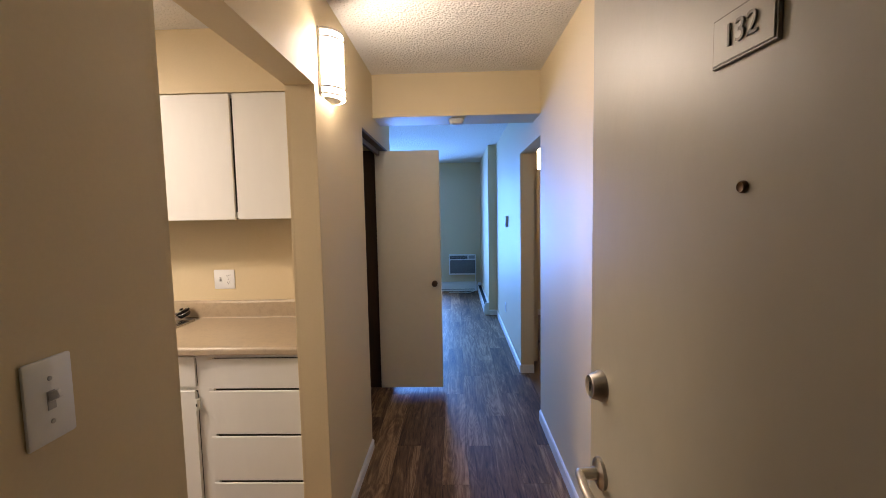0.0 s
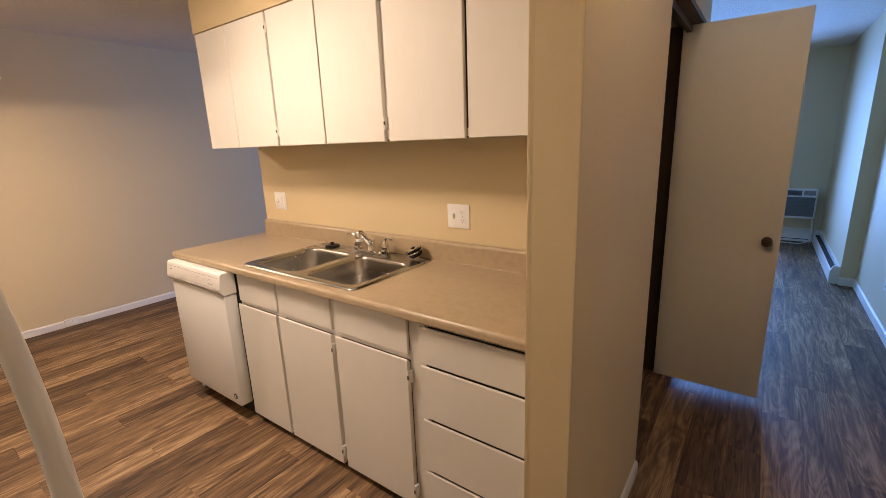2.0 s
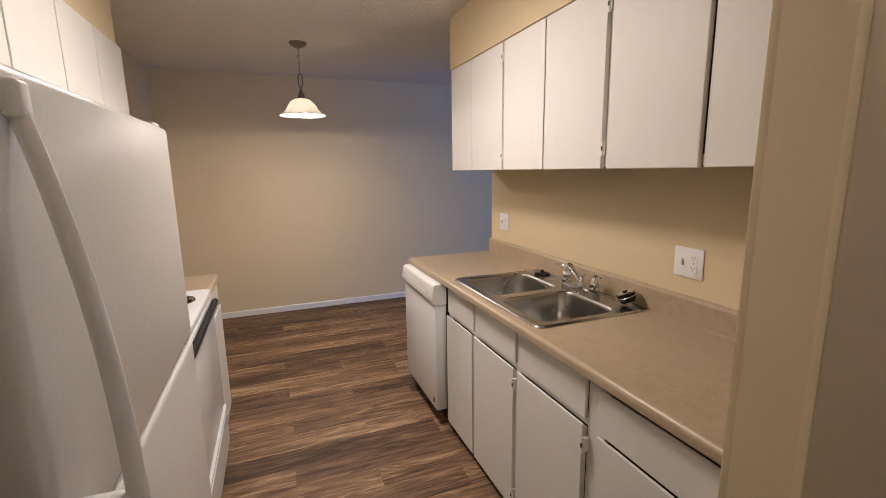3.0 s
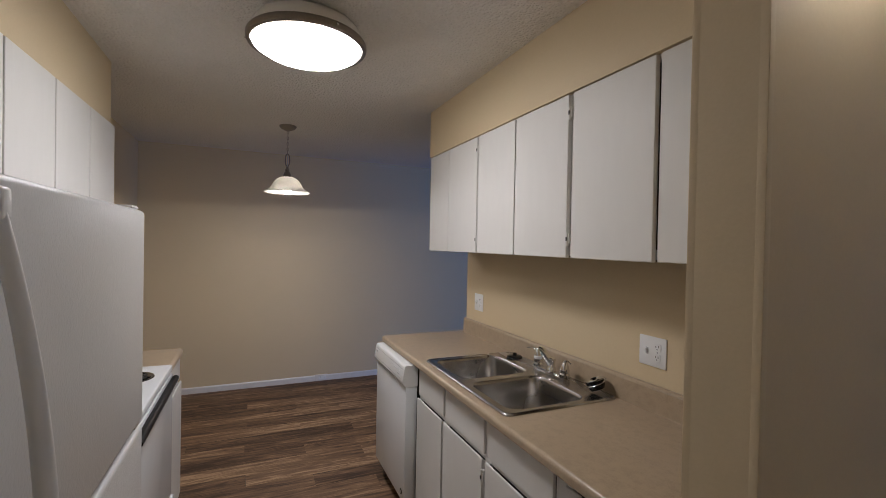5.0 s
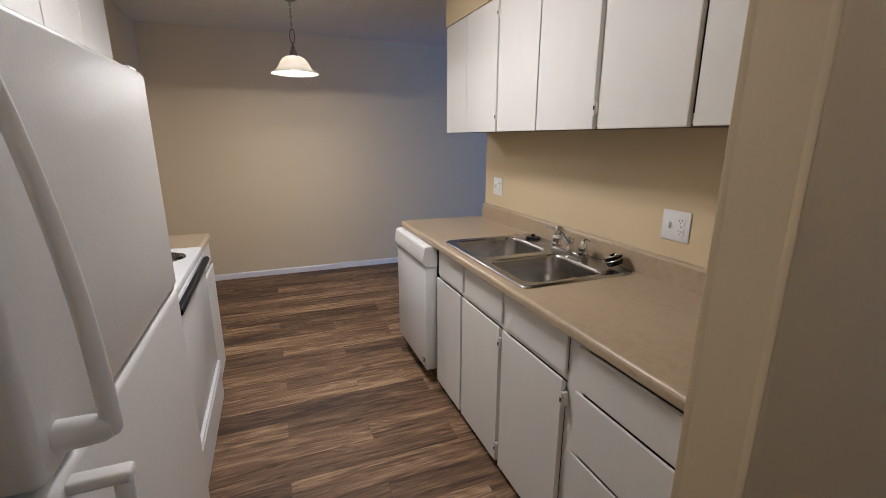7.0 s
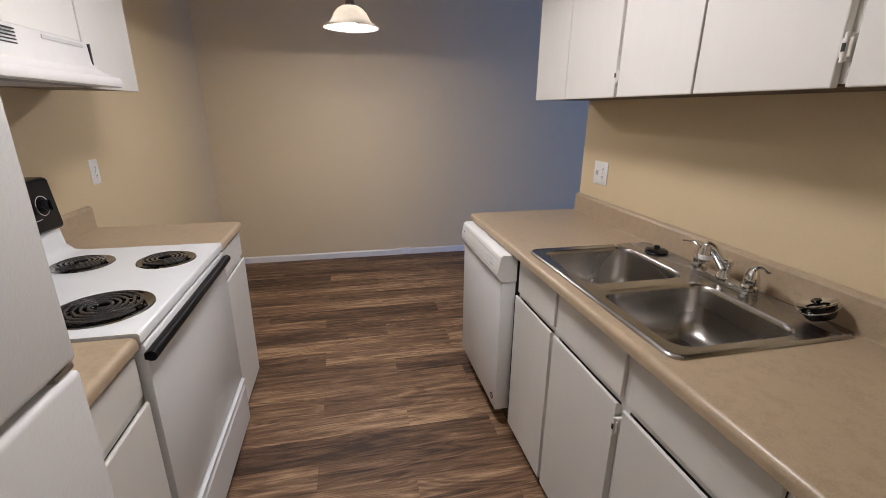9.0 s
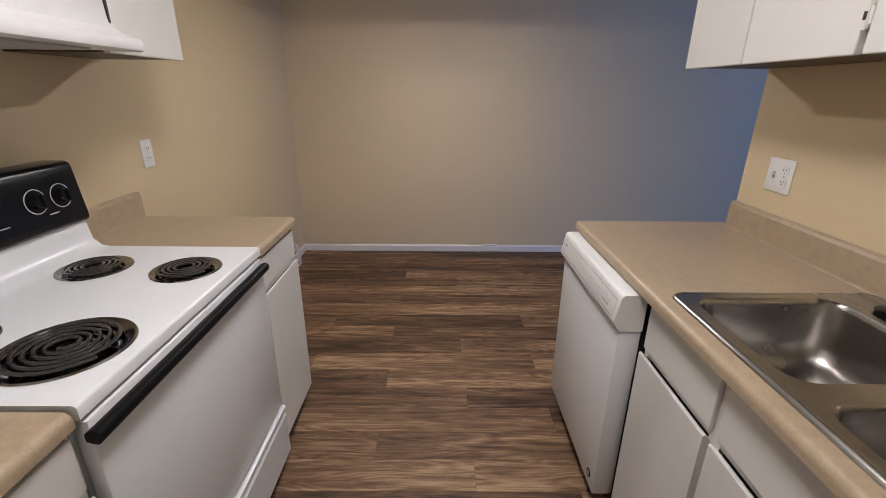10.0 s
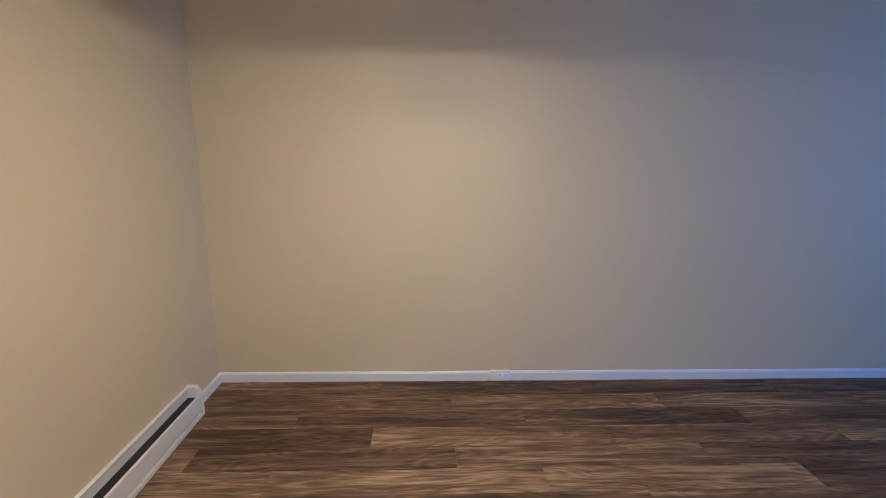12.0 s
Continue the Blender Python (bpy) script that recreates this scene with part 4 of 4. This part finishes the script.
# ---- hall things ----
door = thing("entry_door", (0, 0, 0), "open entry door painted taupe with number plate and lever", "door")
DW_, DT = 0.912, 0.045
part("leaf", box(0, DT, 0.004, DW_, 0.012, 2.04, 0.002), DOORPAINT, door)
# Edge coloured dark as the shadow outline around the plate.
plate = part("number_plate", stack([[(-0.0004, 0.405, 1.6800), (-0.0004, 0.508, 1.6800), (-0.0004, 0.508, 1.7400), (-0.0004, 0.405, 1.7400)], [(-0.005, 0.406, 1.6810), (-0.005, 0.507, 1.6810), (-0.005, 0.507, 1.7390), (-0.005, 0.406, 1.7390)]], True, True), RELIEF_SHADE, door, "number plate edge with its shadow line painted dark")
part("plate_face", box(-0.0065, -0.0046, 0.4085, 0.5045, 1.6835, 1.7365, 0.0006), DOORPAINT, plate)
font = bpy.data.curves.new("digits", "FONT")
font.body, font.size, font.extrude, font.align_x, font.align_y = "132", 0.037, 0.0012, "CENTER", "CENTER"
tmp = new("digits", font)
bpy.context.view_layer.update()
me = bpy.data.meshes.new_from_object(tmp.evaluated_get(bpy.context.evaluated_depsgraph_get()))
bpy.data.objects.remove(tmp)
me.materials.clear()
me.materials.append(RELIEF_SHADE)
digits = new("number", me)
digits.parent = plate
digits.matrix_basis = Matrix(((0, 0, -1, -0.0077), (-1, 0, 0, 0.4565), (0, 1, 0, 1.7100), (0, 0, 0, 1)))
OUT = pose(0, 0, 0, 0, -90, 0)
part("peephole", lathe([(0.0075, 0), (0.0075, 0.003), (0.006, 0.005), (0.004, 0.0035), (0, 0.003)], (0, 0.452, 1.533), 22, OUT), BRONZE, door, "small bronze peephole", smooth=True)
db = part("deadbolt", lathe([(0.034, 0), (0.033, 0.006), (0.030, 0.01), (0.025, 0.027), (0.0235, 0.028), (0.021, 0.026), (0, 0.026)], (0, 0.848, 1.135), 30, OUT), NICKEL, door, "satin nickel deadbolt cylinder", smooth=True)
part("key_slot", boxes((-0.0275, -0.026, 0.8465, 0.8495, 1.125, 1.145)), BLACK_M, db)
lv = part("rosette", lathe([(0.034, 0), (0.033, 0.007), (0.026, 0.011), (0.013, 0.012), (0.012, 0.045), (0, 0.046)], (0, 0.848, 0.940), 28, OUT), NICKEL, door, "satin nickel rosette", smooth=True)
part("lever", tube([(-0.043, 0.853, 0.942), (-0.05, 0.84, 0.942), (-0.054, 0.80, 0.939), (-0.052, 0.76, 0.931), (-0.046, 0.725, 0.922)], [0.011, 0.011, 0.010, 0.009, 0.008], 12, 0.8), NICKEL, lv, "satin nickel lever handle", smooth=True)
for z in (0.25, 1.05, 1.85):
    part("hinge", lathe([(0, -0.05), (0.008, -0.05), (0.008, 0.05), (0, 0.05)], (DT + 0.004, 0.0, z), 10), NICKEL, door)
door.matrix_world = pose(1.705, 1.20, 0, 0, 0, 3.8)
solid("trim", boxes((0.82, 0.845, 0.99, 1.14, 0, 2.06), (1.70, 1.725, 0.99, 1.14, 0, 2.06), (0.845, 1.70, 0.99, 1.14, 2.045, 2.06)), DOORPAINT, "taupe painted entry door frame", "door frame")

cd = thing("closet_door", (0.69, 4.767, 0.02), "open cream-painted flush closet door with bronze knob", "door")
part("leaf", box(0.683, 1.215, 4.75, 4.785, 0.025, 2.03, 0.0025), CREAM, cd)
part("knob", lathe([(0.024, 0), (0.023, 0.004), (0.01, 0.007), (0.009, 0.022), (0.019, 0.03), (0.024, 0.042), (0.019, 0.052), (0, 0.054)], (1.16, 4.75, 0.925), 24, pose(0, 0, 0, 90, 0, 0)), BRONZE, cd, "aged bronze round knob", smooth=True)
for z in (0.25, 1.8):
    part("hinge", lathe([(0, -0.04), (0.007, -0.04), (0.007, 0.04), (0, 0.04)], (0.68, 4.788, z), 10), BRONZE, cd)

sm = thing("smoke_detector", (1.36, 4.33, 2.18), "white round smoke detector under the beam", "smoke detector")
part("base", lathe([(0.055, 2.18), (0.055, 2.17), (0.05, 2.165), (0, 2.165)], (1.36, 4.33, 0), 28), PLASTIC, sm, smooth=True)
part("cap", lathe([(0.05, 2.166), (0.045, 2.148), (0.035, 2.143), (0, 2.142)], (1.36, 4.33, 0), 28), PLASTIC, sm, smooth=True)


def wall_plate(name, m, kind, label, category, wide=0.072):
    """A cover plate: local x along the wall, z up, y out of it."""
    t = thing(name, (0, 0, 0), label, category, "wall plates")
    h = wide / 2
    part("plate", box(-h, h, 0, 0.006, -0.058, 0.058, 0.0035, 2), PLASTIC, t, smooth=True)
    if kind == "toggle":
        part("slot", box(-0.006, 0.006, 0.004, 0.0068, -0.013, 0.013), GREYPL, t)
        own = box(-0.004, 0.004, 0, 0.017, -0.006, 0.006, 0.0015)
        bmesh.ops.transform(own, matrix=Matrix.Translation((0, 0.004, 0.003)) @ pose(0, 0, 0, 25, 0, 0), verts=own.verts)
        part("toggle", own, PLASTIC, t)
        for z in (-0.03, 0.03):
            part("screw", lathe([(0.0035, 0), (0.003, 0.0012), (0, 0.0014)], (0, 0.006, z), 10, pose(0, 0, 0, -90, 0, 0)), GREYPL, t)
    else:
        xs = (0.0,) if wide < 0.09 else (-0.024,)
        for x in xs:
            for z in (-0.02, 0.02):
                face = part("socket", stack([[(x + p[0], 0.0058, z + p[1]) for p in [(q[0], q[1]) for q in ring(0, 0, 0.017, 0.014, 0.008, 0)]], [(x + p[0], 0.0085, z + p[1]) for p in [(q[0], q[1]) for q in ring(0, 0, 0.0165, 0.0135, 0.008, 0)]]], False, True), PLASTIC, t)
                part("contacts", boxes((x - 0.007, x - 0.0045, 0.0083, 0.0088, z - 0.001, z + 0.007), (x + 0.0045, x + 0.007, 0.0083, 0.0088, z - 0.001, z + 0.006), (x - 0.002, x + 0.002, 0.0083, 0.0088, z - 0.009, z - 0.005)), BLACK_M, face)
        if wide >= 0.09:
            part("slot", box(0.018, 0.03, 0.004, 0.0068, -0.013, 0.013), GREYPL, t)
            part("toggle", box(0.020, 0.028, 0.004, 0.018, -0.002, 0.010, 0.0015), PLASTIC, t)
        part("screw", lathe([(0.0035, 0), (0.003, 0.0012), (0, 0.0014)], (xs[0], 0.006, 0), 10, pose(0, 0, 0, -90, 0, 0)), GREYPL, t)
    t.matrix_world = m
    return t


wall_plate("light_switch", pose(XL, 1.694, 1.266, 0, 0, -90), "toggle", "white plastic toggle switch plate on the hall wall", "light switch")
wall_plate("outlet", pose(-0.0515, SINK_Y, 1.140, 0, 0, 180), "outlet", "white two-gang switch and outlet plate above the worktop", "outlet", 0.125)
wall_plate("outlet", pose(-1.475, SINK_Y, 1.147, 0, 0, 180), "outlet", "white two-gang outlet plate near the worktop end", "outlet", 0.118)
wall_plate("outlet", pose(-1.866, SOUTH_Y, 1.152), "outlet", "white duplex outlet plate on the dining wall", "outlet")
wall_plate("outlet", pose(XR, 6.35, 0.36, 0, 0, 90), "outlet", "white duplex outlet plate low on the hall wall", "outlet")
for y0 in (2.905, 5.66):
    o = thing("baseboard_outlet", (FAR_X, y0 + 0.06, 0.04), "white outlet box set into the baseboard", "outlet", "baseboard outlets")
    part("box", box(FAR_X, FAR_X + 0.02, y0, y0 + (0.125 if y0 < 3 else 0.09), 0.002, 0.068, 0.002), TRIM, o)
    fy = y0 + 0.075
    f = part("face", box(FAR_X + 0.0195, FAR_X + 0.0235, fy - 0.04, fy + 0.04, 0.016, 0.056, 0.0015), PLASTIC, o)
    for dy in (-0.02, 0.02):
        part("contacts", boxes((FAR_X + 0.0235, FAR_X + 0.0242, fy + dy - 0.005, fy + dy + 0.001, 0.038, 0.040), (FAR_X + 0.0235, FAR_X + 0.0242, fy + dy - 0.005, fy + dy + 0.001, 0.046, 0.048)), BLACK_M, f)
th = thing("thermostat", (XR, 6.12, 1.40), "small grey wall thermostat", "thermostat")
part("case", box(XR - 0.028, XR, 6.085, 6.16, 1.34, 1.465, 0.006, 2), GREYPL, th, smooth=True)
part("dial", box(XR - 0.032, XR - 0.027, 6.10, 6.145, 1.35, 1.385, 0.002), MARK, th)


def heater(m, length, label):
    """Baseboard heater: local x along, y out of the wall."""
    t = thing("baseboard_heater", (0, 0, 0), label, "heater", "baseboard heaters")
    part("back_panel", extrude_profile([(0.0, 0.036), (0.008, 0.036), (0.008, 0.180), (0.016, 0.186), (0.017, 0.190), (0.0, 0.192)], "x", 0.03, length - 0.03), HEATER, t)
    part("front_cover", extrude_profile([(0.062, 0.048), (0.07, 0.048), (0.07, 0.136), (0.066, 0.142), (0.060, 0.142), (0.062, 0.133)], "x", 0.03, length - 0.03), HEATER, t)
    part("bottom_rail", extrude_profile([(0.0, 0.004), (0.07, 0.004), (0.072, 0.01), (0.072, 0.03), (0.06, 0.034), (0.0, 0.034)], "x", 0.03, length - 0.03), HEATER, t)
    part("element", boxes((0.03, length - 0.03, 0.009, 0.058, 0.036, 0.128)), BLACK_M, t)
    for a, b in ((0.0, 0.03), (length - 0.03, length)):
        part("end_cap", extrude_profile([(0.0, 0.0), (0.068, 0.0), (0.073, 0.01), (0.073, 0.14), (0.055, 0.185), (0.048, 0.193), (0.0, 0.193)], "x", a, b), HEATER, t)
    t.matrix_world = m @ Matrix.Diagonal((1, 1, 0.92, 1))
    return t


heater(pose(-3.45, SOUTH_Y, 0), 1.61, "long cream metal baseboard heater under the dining wall")
heater(pose(1.82, NORTH_Y - 0.09, 0, 0, 0, 90) @ pose(-1.96, 0, 0), 1.96, "long cream metal baseboard heater beside the column")
heater(pose(1.74, NORTH_Y, 0, 0, 0, 180), 1.4, "long cream metal baseboard heater under the air conditioner")

ac = thing("air_conditioner", (1.46, NORTH_Y, 0.33), "white through-wall air conditioner with dark louvres", "air conditioner")
part("case", box(1.205, 1.725, 9.40, NORTH_Y, 0.33, 0.715, 0.012, 2), PLASTIC, ac, smooth=True)
part("front_grille", box(1.225, 1.705, 9.388, 9.40, 0.36, 0.615, 0.006), GRILLE, ac)
for k in range(14):
    part("slat", box(1.235, 1.695, 9.383, 9.389, 0.372 + k * 0.017, 0.378 + k * 0.017), GRILLE, ac)
part("louvre", box(1.222, 1.56, 9.392, 9.402, 0.635, 0.70), BLACK_M, ac)
for k in range(5):
    part("vane", box(1.225, 1.557, 9.388, 9.396, 0.640 + k * 0.012, 0.644 + k * 0.012), MARK, ac)
part("control_panel", box(1.58, 1.70, 9.394, 9.402, 0.64, 0.70, 0.002), MARK, ac)
cord = thing("power_cord", (1.5, 9.3, 0), "white power cord lying on the floor", "power cord")
part("cable", tube([(1.70, 9.44, 0.45), (1.715, 9.41, 0.2), (1.70, 9.36, 0.03), (1.6, 9.31, 0.006), (1.45, 9.33, 0.006), (1.3, 9.36, 0.006), (1.2, 9.33, 0.006)], 0.006, 8), PLASTIC, cord, smooth=True)

# ---- floor ----
floor = thing("floor", (0, 0, 0), "grey-brown oak vinyl plank floor", "floor", "", "structure")
part("subfloor", boxes((-3.9, XR + 0.12, 1.14, 9.6, -0.1, -0.004), (0.66, XR + 0.12, 1.0, 1.14, -0.1, -0.004)), SUBFLOOR, floor)
PW, PL = 0.152, 1.22
made = {}


def plank_mesh(length):
    key = round(length, 2)
    if key not in made:
        c, h, w = 0.0007, key / 2, PW / 2
        own = stack([[(-w, -h, -0.004), (w, -h, -0.004), (w, h, -0.004), (-w, h, -0.004)], [(-w, -h, -0.0022), (w, -h, -0.0022), (w, h, -0.0022), (-w, h, -0.0022)],
                     [(c - w, c - h, 0), (w - c, c - h, 0), (w - c, h - c, 0), (c - w, h - c, 0)]], False, True)
        made[key] = mesh_of("plank", own, PLANK)
    return made[key]


rng = random.Random(11)
x, row = -1.265 - 17 * PW, 0
ENDS = (2.035, 2.445, 2.855)
while x < XR + 0.1:
    y = (ENDS[row % 3] + rng.uniform(-0.012, 0.012)) % PL + 1.0 - PL
    while y < NORTH_Y:
        a, b = max(y, 1.0 if x > 0.75 else 1.2), min(y + PL, NORTH_Y)
        if b - a > 0.03:
            ob = new("plank", plank_mesh(b - a))
            ob.parent = floor
            ob.location = (x, (a + b) / 2, 0)
        y += PL
    x += PW
    row += 1
